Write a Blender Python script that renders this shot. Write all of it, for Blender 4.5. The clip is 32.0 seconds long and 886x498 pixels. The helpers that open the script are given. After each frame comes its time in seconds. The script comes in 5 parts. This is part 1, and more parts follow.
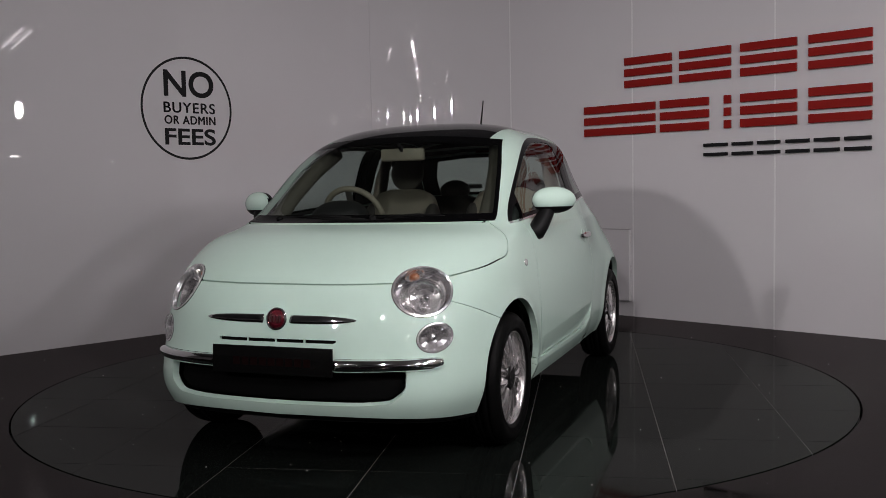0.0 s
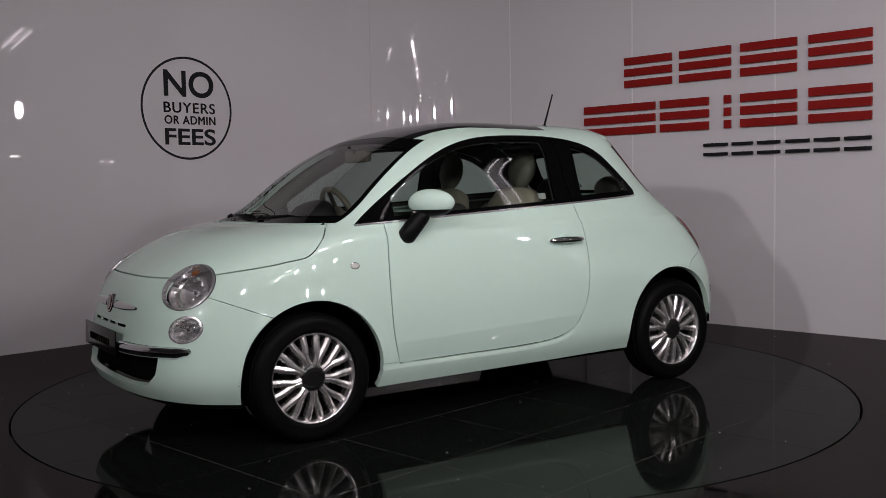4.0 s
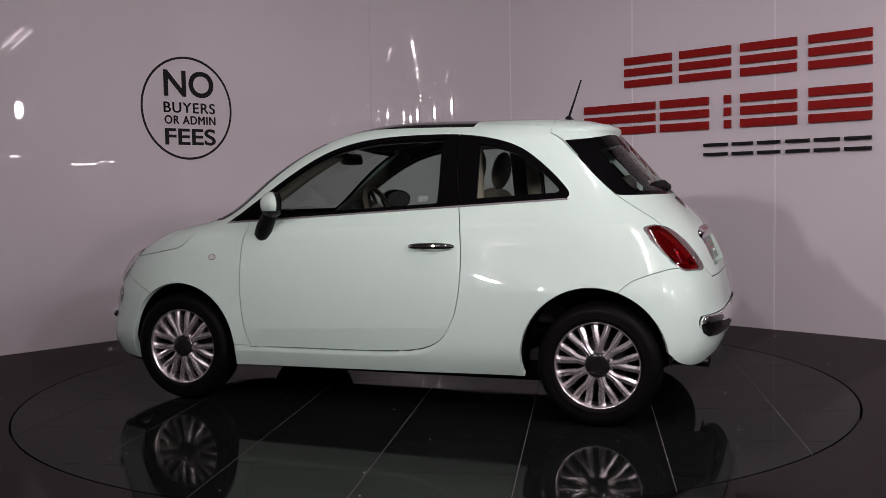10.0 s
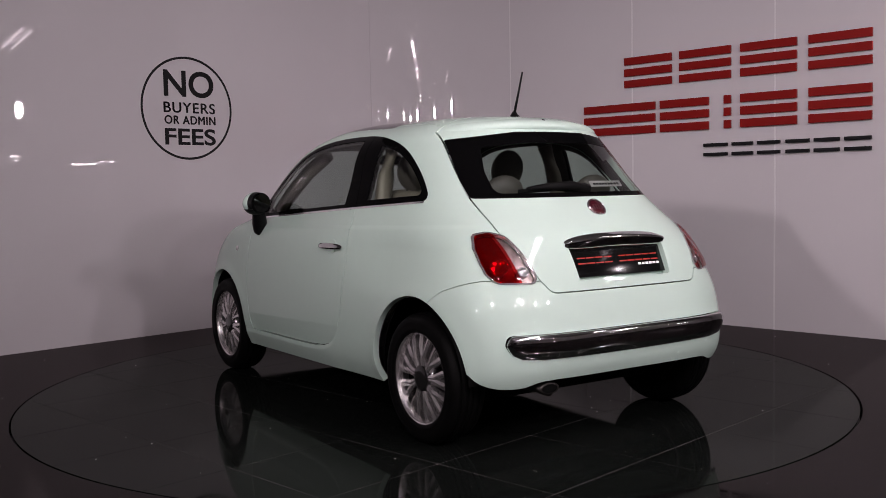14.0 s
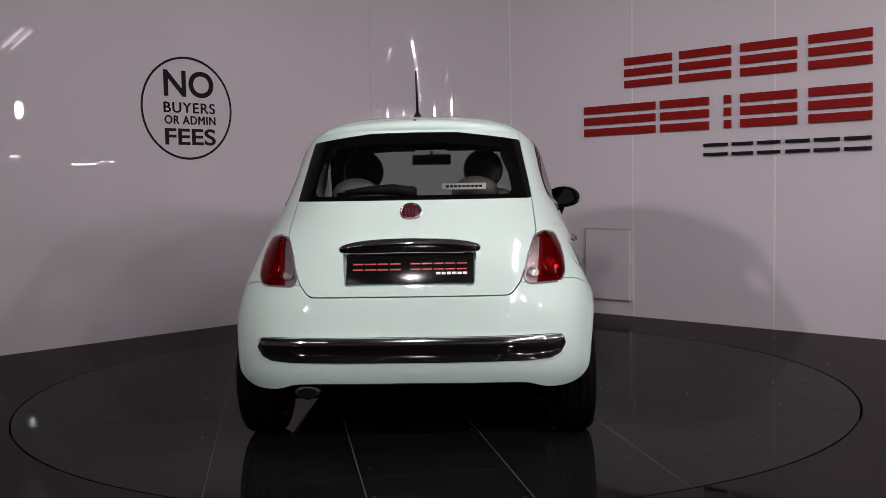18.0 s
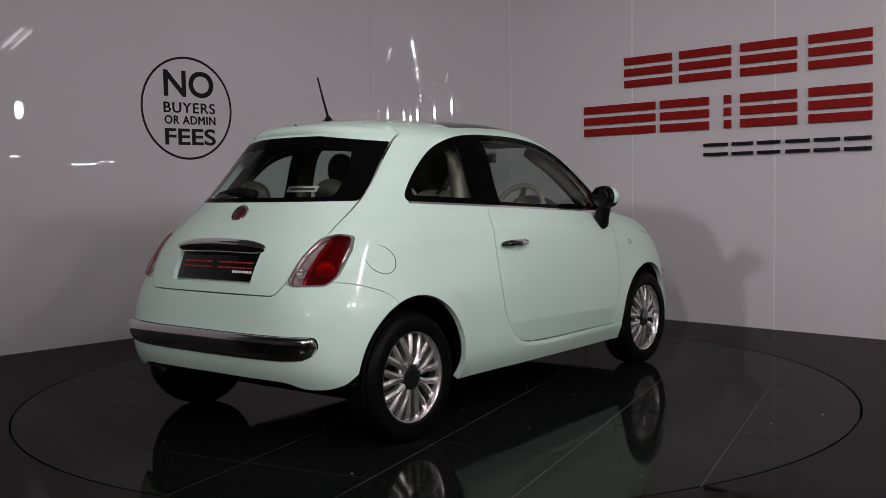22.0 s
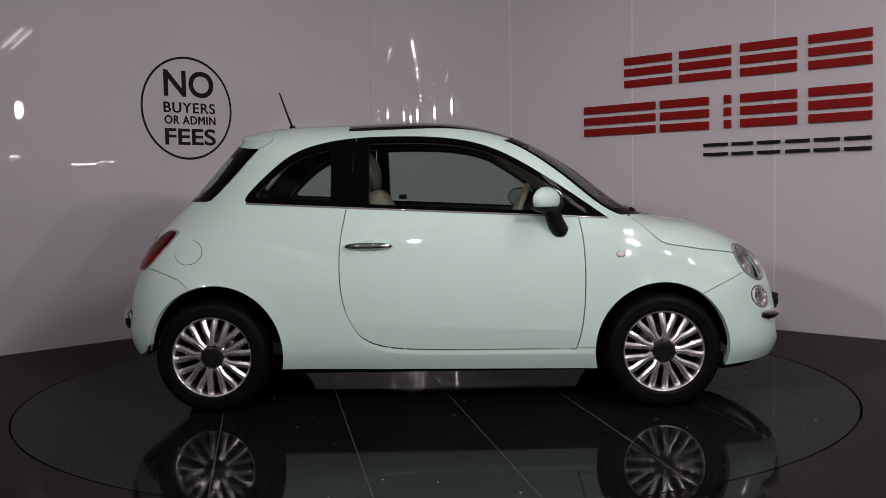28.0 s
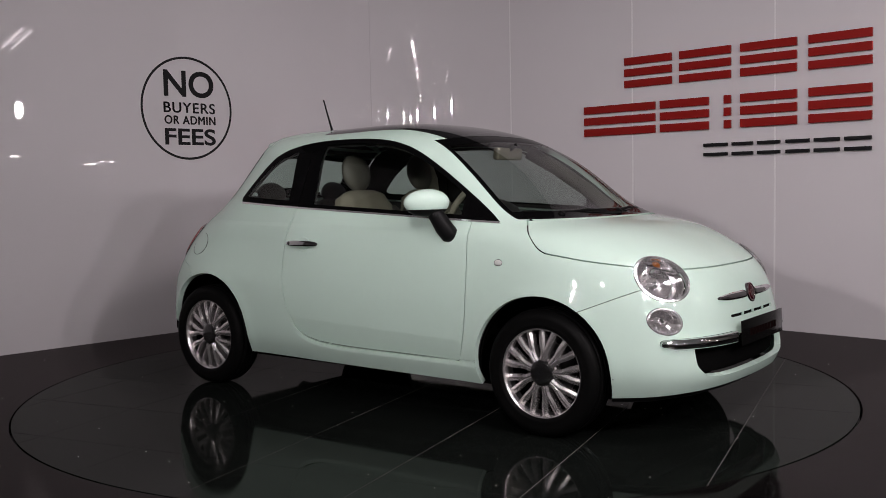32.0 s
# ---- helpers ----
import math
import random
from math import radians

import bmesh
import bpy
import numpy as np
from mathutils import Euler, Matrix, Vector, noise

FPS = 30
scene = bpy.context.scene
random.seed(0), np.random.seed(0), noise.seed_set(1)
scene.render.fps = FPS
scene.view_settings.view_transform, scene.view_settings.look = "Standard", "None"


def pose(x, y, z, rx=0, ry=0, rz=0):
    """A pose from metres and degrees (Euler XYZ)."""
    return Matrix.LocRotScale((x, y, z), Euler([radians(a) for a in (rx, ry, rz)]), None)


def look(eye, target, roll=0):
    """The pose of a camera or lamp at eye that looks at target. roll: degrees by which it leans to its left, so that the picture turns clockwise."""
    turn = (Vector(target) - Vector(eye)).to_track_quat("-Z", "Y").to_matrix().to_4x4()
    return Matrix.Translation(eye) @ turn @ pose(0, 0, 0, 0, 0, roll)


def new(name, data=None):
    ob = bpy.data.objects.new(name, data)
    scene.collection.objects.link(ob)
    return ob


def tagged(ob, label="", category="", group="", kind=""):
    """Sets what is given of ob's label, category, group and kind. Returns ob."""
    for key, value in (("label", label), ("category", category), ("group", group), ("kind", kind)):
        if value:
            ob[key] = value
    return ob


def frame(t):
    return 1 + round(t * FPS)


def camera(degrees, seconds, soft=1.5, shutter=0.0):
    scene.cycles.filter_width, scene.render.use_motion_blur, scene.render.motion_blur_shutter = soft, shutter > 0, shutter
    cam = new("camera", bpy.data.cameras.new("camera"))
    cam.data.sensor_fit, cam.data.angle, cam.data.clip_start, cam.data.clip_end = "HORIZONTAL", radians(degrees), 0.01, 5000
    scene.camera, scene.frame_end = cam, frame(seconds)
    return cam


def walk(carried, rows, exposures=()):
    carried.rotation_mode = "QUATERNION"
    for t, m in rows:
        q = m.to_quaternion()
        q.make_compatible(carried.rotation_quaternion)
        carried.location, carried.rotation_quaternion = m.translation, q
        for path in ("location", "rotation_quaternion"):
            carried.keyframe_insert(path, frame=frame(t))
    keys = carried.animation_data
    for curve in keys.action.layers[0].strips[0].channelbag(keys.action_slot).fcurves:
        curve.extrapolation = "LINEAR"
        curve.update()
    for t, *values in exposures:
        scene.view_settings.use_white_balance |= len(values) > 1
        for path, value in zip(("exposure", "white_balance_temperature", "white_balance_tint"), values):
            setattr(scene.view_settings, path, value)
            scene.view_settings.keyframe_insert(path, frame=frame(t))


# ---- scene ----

# ---- camera: one fixed position, level with the car's belt line ----
cam = camera(49.35, 32.0, soft=0.5)
EYE = Vector((0.0, -5.6155, 1.1355))
YAW, PITCH = radians(0.539), radians(-3.625)
AIM = EYE + Vector((math.sin(YAW) * math.cos(PITCH), math.cos(YAW) * math.cos(PITCH), math.sin(PITCH))) * 5
# the clip's camera brightens and tints its picture slowly as the car turns
EXPOSURES = [(0, 0.33, 6590, 9), (3, 0.33, 6590, 10), (6, 0.08, 6700, 22), (8, 0.14, 6740, 27), (9.5, 0.39, 6780, 25), (11, 0.53, 6780, 25), (12.5, 0.56, 6780, 24), (14, 0.49, 6780, 24), (17, 0.46, 6680, 21), (19, 0.43, 6680, 21), (20.5, 0.42, 6580, 19), (22, 0.23, 6650, 13), (24, 0.15, 6590, 10), (25.4, 0.18, 6590, 11), (28, 0.29, 6660, 16), (30, 0.44, 6650, 14), (32, 0.60, 6720, 14)]
walk(cam, [(0.0, look(EYE, AIM, -1.07)), (32.0, look(EYE, AIM, -1.07))], EXPOSURES)

# ---- light ----
world = bpy.data.worlds.new("showroom")
scene.world = world
world.use_nodes = True
world.node_tree.nodes["Background"].inputs[0].default_value = (0.62, 0.56, 0.60, 1)
world.node_tree.nodes["Background"].inputs[1].default_value = 0.010


def flood_lamp(name, eye, target, power, colour=(1.0, 0.95, 0.98), width=0.09, height=0.21, spread=140):
    """The light of a flood: an upright oval that throws a broad beam."""
    data = bpy.data.lights.new(name, "AREA")
    data.shape, data.size, data.size_y, data.energy, data.color, data.spread = "ELLIPSE", width, height, power, colour, radians(spread)
    ob = new(name, data)
    ob.matrix_world = look(eye, target)
    return ob


# the lamps that the hall has: rows of twin tubes under the ceiling, upright floods beside and above the camera; the
# last batten is an unseen extra, added to light the right wall
BATTENS = [(4.8, -1.9, 149.0, 1.9, 0), (1.86, -2.8, 95.5, 1.9, 1), (2.22, -6.35, 95.5, 1.9, 1), (2.80, -11.4, 95.5, 1.9, 1), (-3.0, -7.0, 95.5, 1.9, 0)]
FLOODS = [((5.60, -2.25, 2.50), 4.5, 140, (0.1, 1.2, 1.5)), ((3.06, -4.6, 2.46), 10.5, 130, (-0.3, 1.2, 1.6)), ((2.0, -4.6, 2.52), 10, 120, (0.1, 1.2, 1.6)),
          ((-0.47, -4.6, 2.50), 8.5, 95, (0.4, 1.2, 1.6)), ((-3.7, -6.3, 2.85), 9.5, 60, (1.2, 1.5, 1.6)), ((4.14, -4.4, 2.50), 2, 130, (0.1, 1.2, 1.1))]
for place, power, beam, aim in FLOODS:
    place, aim = Vector(place), Vector(aim)
    broad = 1.6 if place.x < -2 else 1.0
    flood_lamp("flood_light", place + (aim - place).normalized() * 0.05, aim, power, width=0.09 * broad, height=0.21 * broad, spread=beam)


# ---- materials ----
def material(name, colour, rough=0.5, metal=0.0, grain=0.0, scale=40.0, bump=0.0, coat=0.0, spec=0.5, ior=1.5, emit=None, power=0.0, rough_var=0.0):
    """A principled surface whose colour and roughness vary at two scales, with a fine relief."""
    m = bpy.data.materials.new(name)
    m.use_nodes = True
    nt = m.node_tree
    b = nt.nodes["Principled BSDF"]
    b.inputs["Base Color"].default_value = (*colour, 1)
    b.inputs["Roughness"].default_value = rough
    b.inputs["Metallic"].default_value = metal
    b.inputs["Coat Weight"].default_value = coat
    b.inputs["Coat Roughness"].default_value = 0.02
    b.inputs["Specular IOR Level"].default_value = spec
    b.inputs["IOR"].default_value = ior
    if emit:
        b.inputs["Emission Color"].default_value = (*emit, 1)
        b.inputs["Emission Strength"].default_value = power
    if grain or bump or rough_var:
        tc = nt.nodes.new("ShaderNodeTexCoord")
        fine, broad = nt.nodes.new("ShaderNodeTexNoise"), nt.nodes.new("ShaderNodeTexNoise")
        fine.inputs["Scale"].default_value, broad.inputs["Scale"].default_value = scale, scale / 14
        fine.inputs["Detail"].default_value = broad.inputs["Detail"].default_value = 5
        for n in (fine, broad):
            nt.links.new(tc.outputs["Object"], n.inputs["Vector"])
        both = nt.nodes.new("ShaderNodeMath")
        both.operation = "ADD"
        nt.links.new(fine.outputs["Fac"], both.inputs[0])
        nt.links.new(broad.outputs["Fac"], both.inputs[1])
        if grain:
            ramp = nt.nodes.new("ShaderNodeMapRange")
            ramp.inputs["From Min"].default_value, ramp.inputs["From Max"].default_value = 0.6, 1.4
            ramp.inputs["To Min"].default_value, ramp.inputs["To Max"].default_value = 1 - grain, 1 + grain
            nt.links.new(both.outputs[0], ramp.inputs["Value"])
            mul = nt.nodes.new("ShaderNodeVectorMath")
            mul.operation = "SCALE"
            mul.inputs[0].default_value = colour
            nt.links.new(ramp.outputs[0], mul.inputs["Scale"])
            nt.links.new(mul.outputs[0], b.inputs["Base Color"])
        if rough_var:
            rr = nt.nodes.new("ShaderNodeMapRange")
            rr.inputs["From Min"].default_value, rr.inputs["From Max"].default_value = 0.3, 0.7
            rr.inputs["To Min"].default_value, rr.inputs["To Max"].default_value = max(0.0, rough - rough_var), rough + rough_var
            nt.links.new(broad.outputs["Fac"], rr.inputs["Value"])
            nt.links.new(rr.outputs[0], b.inputs["Roughness"])
        if bump:
            bp = nt.nodes.new("ShaderNodeBump")
            bp.inputs["Strength"].default_value, bp.inputs["Distance"].default_value = bump, 0.002
            nt.links.new(fine.outputs["Fac"], bp.inputs["Height"])
            nt.links.new(bp.outputs[0], b.inputs["Normal"])
    return m


def glass(name, tint, gloss=0.02, base=0.045):
    """A thin pane: tinted see-through with a mirror gloss by Fresnel."""
    m = bpy.data.materials.new(name)
    m.use_nodes = True
    nt = m.node_tree
    nt.nodes.remove(nt.nodes["Principled BSDF"])
    clear, shine, lw, mix = (nt.nodes.new("ShaderNodeBsdf" + k) if k[0] in "TG" else nt.nodes.new("Shader" + k) for k in ("Transparent", "Glossy", "NodeLayerWeight", "NodeMixShader"))
    steep, level_off = nt.nodes.new("ShaderNodeMath"), nt.nodes.new("ShaderNodeMath")
    steep.operation, level_off.operation = "POWER", "MULTIPLY_ADD"
    steep.inputs[1].default_value, level_off.inputs[1].default_value, level_off.inputs[2].default_value = 5.0, 0.9, base
    lw.inputs[0].default_value = 0.5
    nt.links.new(lw.outputs["Facing"], steep.inputs[0])
    nt.links.new(steep.outputs[0], level_off.inputs[0])
    clear.inputs[0].default_value = (*tint, 1)
    shine.inputs["Roughness"].default_value = gloss
    nt.links.new(level_off.outputs[0], mix.inputs[0])
    nt.links.new(clear.outputs[0], mix.inputs[1])
    nt.links.new(shine.outputs[0], mix.inputs[2])
    nt.links.new(mix.outputs[0], nt.nodes["Material Output"].inputs[0])
    return m


def polished(name, colour, gloss, rough, scale):
    """A dark polished floor: a dull body under a worn gloss that follows Fresnel."""
    m = material(name, colour, 0.7, grain=0.3, scale=scale, spec=0.0)
    nt = m.node_tree
    shine, mix, edge, wear, spot = (nt.nodes.new("Shader" + k) for k in ("NodeBsdfGlossy", "NodeMixShader", "NodeFresnel", "NodeTexNoise", "NodeMapRange"))
    shine.inputs["Color"].default_value = (*gloss, 1)
    edge.inputs["IOR"].default_value = 1.5
    wear.inputs["Scale"].default_value, wear.inputs["Detail"].default_value = 2.3, 6
    spot.inputs["From Min"].default_value, spot.inputs["From Max"].default_value = 0.35, 0.7
    spot.inputs["To Min"].default_value, spot.inputs["To Max"].default_value = rough * 0.4, rough * 2.6
    nt.links.new(nt.nodes["Texture Coordinate"].outputs["Object"], wear.inputs["Vector"])
    nt.links.new(wear.outputs["Fac"], spot.inputs["Value"])
    nt.links.new(spot.outputs[0], shine.inputs["Roughness"])
    nt.links.new(edge.outputs[0], mix.inputs[0])
    nt.links.new(nt.nodes["Principled BSDF"].outputs[0], mix.inputs[1])
    nt.links.new(shine.outputs[0], mix.inputs[2])
    nt.links.new(mix.outputs[0], nt.nodes["Material Output"].inputs[0])
    return m


PAINT = material("mint_paint", (0.535, 0.690, 0.608), 0.32, coat=1.0, grain=0.012, scale=300, spec=0.0)
BLACK_GLOSS = material("black_gloss_trim", (0.0025, 0.0025, 0.0027), 0.06, spec=0.10, ior=1.2)
BLACK_PLASTIC = material("black_plastic", (0.005, 0.005, 0.0053), 0.45, grain=0.15, scale=400, bump=0.1, spec=0.12)
# near-black without shine: the shade inside cavities is put into the colour
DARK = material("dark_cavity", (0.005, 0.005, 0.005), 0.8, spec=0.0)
CHROME = material("chrome", (0.82, 0.82, 0.83), 0.06, 1.0)
GLASS = glass("window_glass", (0.62, 0.715, 0.67))
RUBBER = material("tyre_rubber", (0.003, 0.003, 0.003), 0.5, spec=0.06, grain=0.2, scale=120, bump=0.15, rough_var=0.1)
ALLOY = material("alloy", (0.78, 0.75, 0.75), 0.26, 0.9, grain=0.03, scale=200)
WALL = material("white_gloss_panel", (0.72, 0.69, 0.71), 0.006, grain=0.012, scale=2.0, rough_var=0.003, spec=0.5, ior=1.65)
FLOOR = polished("dark_floor", (0.0055, 0.0049, 0.0049), (0.277, 0.256, 0.254), 0.06, 60)
GROUT = material("tile_grout", (0.10, 0.094, 0.092), 0.8, grain=0.3, scale=90)
DARK_STEEL = material("dark_steel", (0.05, 0.05, 0.05), 0.4, 0.6, grain=0.2, scale=80)
TILE = polished("dark_polished_tile", (0.0072, 0.0088, 0.0078), (0.305, 0.308, 0.298), 0.04, 25)
STRIP = material("joint_strip", (0.80, 0.78, 0.79), 0.3, grain=0.05)
BACKING = material("backing_board", (0.35, 0.33, 0.34), 0.7)
CEILING = material("dark_ceiling", (0.10, 0.095, 0.095), 0.8, grain=0.1, scale=5)
HALL_WALL = material("hall_wall", (0.16, 0.15, 0.15), 0.8, grain=0.1, scale=5)
RED = material("red_sign", (0.27, 0.006, 0.004), 0.5, spec=0.25, grain=0.04, scale=30)
SIGN_BLACK = material("black_sign", (0.006, 0.006, 0.007), 0.5, spec=0.25)
GLASS_CLEAR = glass("clear_lens", (0.90, 0.90, 0.90))
RED_LENS = glass("red_lens", (0.62, 0.03, 0.032))
TAIL_RIM = material("clear_lamp_rim", (0.62, 0.60, 0.60), 0.10, 0.8)
RED_BACK = material("red_lamp_back", (0.24, 0.022, 0.022), 0.25, 0.5, grain=0.3, scale=60, bump=0.5)
# dark reddish reflections in the clear strip are put into this back's colour
CLEAR_BACK = material("reflection_toned_lamp_back", (0.42, 0.34, 0.33), 0.3, 0.6, grain=0.4, scale=50, bump=0.4)
BEZEL = material("bright_bezel", (0.84, 0.84, 0.85), 0.18, 0.85)
AMBER = material("amber_lens", (0.20, 0.065, 0.018), 0.15)
MIRROR = material("mirror_glass", (0.8, 0.8, 0.8), 0.01, 1.0)
REFLECTOR = material("lamp_reflector", (0.92, 0.90, 0.91), 0.12, 0.88)
BADGE_RED = material("badge_enamel", (0.07, 0.004, 0.010), 0.15, coat=1.0)
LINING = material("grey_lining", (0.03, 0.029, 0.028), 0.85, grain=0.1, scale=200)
DASH = material("dark_dashboard", (0.020, 0.020, 0.020), 0.55, grain=0.15, scale=250, bump=0.15)
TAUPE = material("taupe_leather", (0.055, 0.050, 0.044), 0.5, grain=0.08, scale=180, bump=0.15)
PLATE_BLACK = material("plate_black", (0.004, 0.004, 0.004), 0.14, spec=0.35, rough_var=0.05, scale=30)
PLATE_RED = material("plate_red", (0.36, 0.02, 0.012), 0.4)
WHITE = material("white_print", (0.75, 0.74, 0.73), 0.5)
TUBE = material("lit_tube", (0.9, 0.9, 0.9), 0.4, emit=(1.0, 0.93, 0.96), power=95.0)
TUBE_DIM = material("lit_tube_dim", (0.9, 0.9, 0.9), 0.4, emit=(1.0, 0.93, 0.96), power=6.0)
TUBE_MID = material("lit_diffuser", (0.9, 0.9, 0.9), 0.4, emit=(1.0, 0.95, 0.97), power=20.0)
SPOT = material("lit_spot", (0.9, 0.9, 0.9), 0.4, emit=(0.95, 0.95, 1.0), power=60.0)
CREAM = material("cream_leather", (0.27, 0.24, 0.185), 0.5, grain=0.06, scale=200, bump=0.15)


# ---- mesh helpers ----
def part(name, bm, mat, parent=None, label="", smooth=True):
    """Links a bmesh as one mesh object, under parent where one is given."""
    me = bpy.data.meshes.new(name)
    bm.to_mesh(me)
    bm.free()
    if smooth:
        me.shade_smooth()
    for m in (mat if isinstance(mat, (list, tuple)) else [mat]):
        me.materials.append(m)
    ob = new(name, me)
    ob.parent = parent
    return tagged(ob, label)


def mesh_part(name, verts, faces, mat, parent=None, label="", smooth=True):
    me = bpy.data.meshes.new(name)
    me.from_pydata([tuple(map(float, v)) for v in verts], [], [tuple(map(int, f)) for f in faces])
    if smooth:
        me.shade_smooth()
    for m in (mat if isinstance(mat, (list, tuple)) else [mat]):
        me.materials.append(m)
    ob = new(name, me)
    ob.parent = parent
    return tagged(ob, label)


def box_bm(sx, sy, sz, m=Matrix(), bevel=0.0, segments=2):
    bm = bmesh.new()
    bmesh.ops.create_cube(bm, size=1, matrix=Matrix.Diagonal((sx, sy, sz, 1)))
    if bevel:
        bmesh.ops.bevel(bm, geom=bm.edges[:], offset=bevel, segments=segments, affect="EDGES", profile=0.6)
    bm.transform(m)
    return bm


def lathe_bm(profile, steps=48, m=Matrix(), close=False):
    """Turns (radius, height) pairs about the z axis."""
    bm = bmesh.new()
    rings = []
    for k in range(steps):
        a = 2 * math.pi * k / steps
        rings.append([bm.verts.new((r * math.cos(a), r * math.sin(a), h)) for r, h in profile])
    n = len(profile)
    for k in range(steps):
        p, q = rings[k], rings[(k + 1) % steps]
        for i in range(n if close else n - 1):
            j = (i + 1) % n
            bm.faces.new((p[i], q[i], q[j], p[j]))
    bmesh.ops.remove_doubles(bm, verts=bm.verts[:], dist=1e-6)
    bm.transform(m)
    return bm


def tube_bm(points, radius, sides=10, closed=False, taper=None):
    """A round tube along points."""
    bm = bmesh.new()
    pts = [Vector(p) for p in points]
    n = len(pts)
    rings = []
    up = Vector((0, 0, 1))
    for i, p in enumerate(pts):
        d = (pts[(i + 1) % n] - pts[i - 1]) if closed else (pts[min(i + 1, n - 1)] - pts[max(i - 1, 0)])
        d.normalize()
        s = d.cross(up if abs(d.z) < 0.95 else Vector((1, 0, 0))).normalized()
        u = s.cross(d)
        r = radius if taper is None else radius * taper[i]
        rings.append([bm.verts.new(p + (s * math.cos(a) + u * math.sin(a)) * r) for a in (2 * math.pi * k / sides for k in range(sides))])
    for i in range(n if closed else n - 1):
        p, q = rings[i], rings[(i + 1) % n]
        for k in range(sides):
            bm.faces.new((p[k], p[(k + 1) % sides], q[(k + 1) % sides], q[k]))
    if not closed:
        bm.faces.new(rings[0][::-1])
        bm.faces.new(rings[-1])
    bmesh.ops.recalc_face_normals(bm, faces=bm.faces[:])
    return bm


def join_bm(*bms):
    """Adds the later bmeshes to the first."""
    out = bms[0]
    for b in bms[1:]:
        me = bpy.data.meshes.new("scratch")
        b.to_mesh(me)
        b.free()
        out.from_mesh(me)
        bpy.data.meshes.remove(me)
    return out


# ---- the hall: two glossy panelled walls that meet in a rounded corner, a dark floor ----
CORNER, ROUND, TALL = 4.335, 1.05, 3.65
RING = 2.30


def wall_point(s, back=0.0):
    """A point of the wall's face at s metres from where the two walls would meet (right positive), moved back outwards; the corner is a round bend."""
    d, k = abs(s), math.sqrt(0.5)
    c = Vector((0, CORNER - ROUND * math.sqrt(2), 0))
    a = math.pi / 4 * min(1.0, d / ROUND)
    n = Vector((math.sin(a), math.cos(a), 0))
    p = c + n * (ROUND + back) + Vector((k, -k, 0)) * max(0.0, d - ROUND)
    return Vector((p.x if s >= 0 else -p.x, p.y, 0)), Vector((n.x if s >= 0 else -n.x, n.y, 0))


def wall_panel(name, s0, s1, z0, z1, mat, thick=0.05, proud=0.0, parent=None, step=0.03):
    """A panel of the wall with its own edges, bent with the wall."""
    bm = bmesh.new()
    cuts = [s0 + (0.004 if s0 else -0.001), s1 - (0.004 if s1 else -0.001)] + [s for s in np.arange(-ROUND, ROUND + 0.001, step) if s0 + 0.01 < s < s1 - 0.01]
    cuts.sort()
    cols = []
    for s in cuts:
        f, _ = wall_point(s, -proud)
        b, _ = wall_point(s, thick)
        cols.append([bm.verts.new((f.x, f.y, z0)), bm.verts.new((f.x, f.y, z1)), bm.verts.new((b.x, b.y, z1)), bm.verts.new((b.x, b.y, z0))])
    for p, q in zip(cols, cols[1:]):
        for i in range(4):
            bm.faces.new((p[i], q[i], q[(i + 1) % 4], p[(i + 1) % 4]))
    bm.faces.new(cols[0])
    bm.faces.new(cols[-1][::-1])
    bmesh.ops.recalc_face_normals(bm, faces=bm.faces[:])
    for e in bm.edges:
        e.smooth = e.calc_face_angle(0.0) < 0.5
    return part(name, bm, mat, parent)


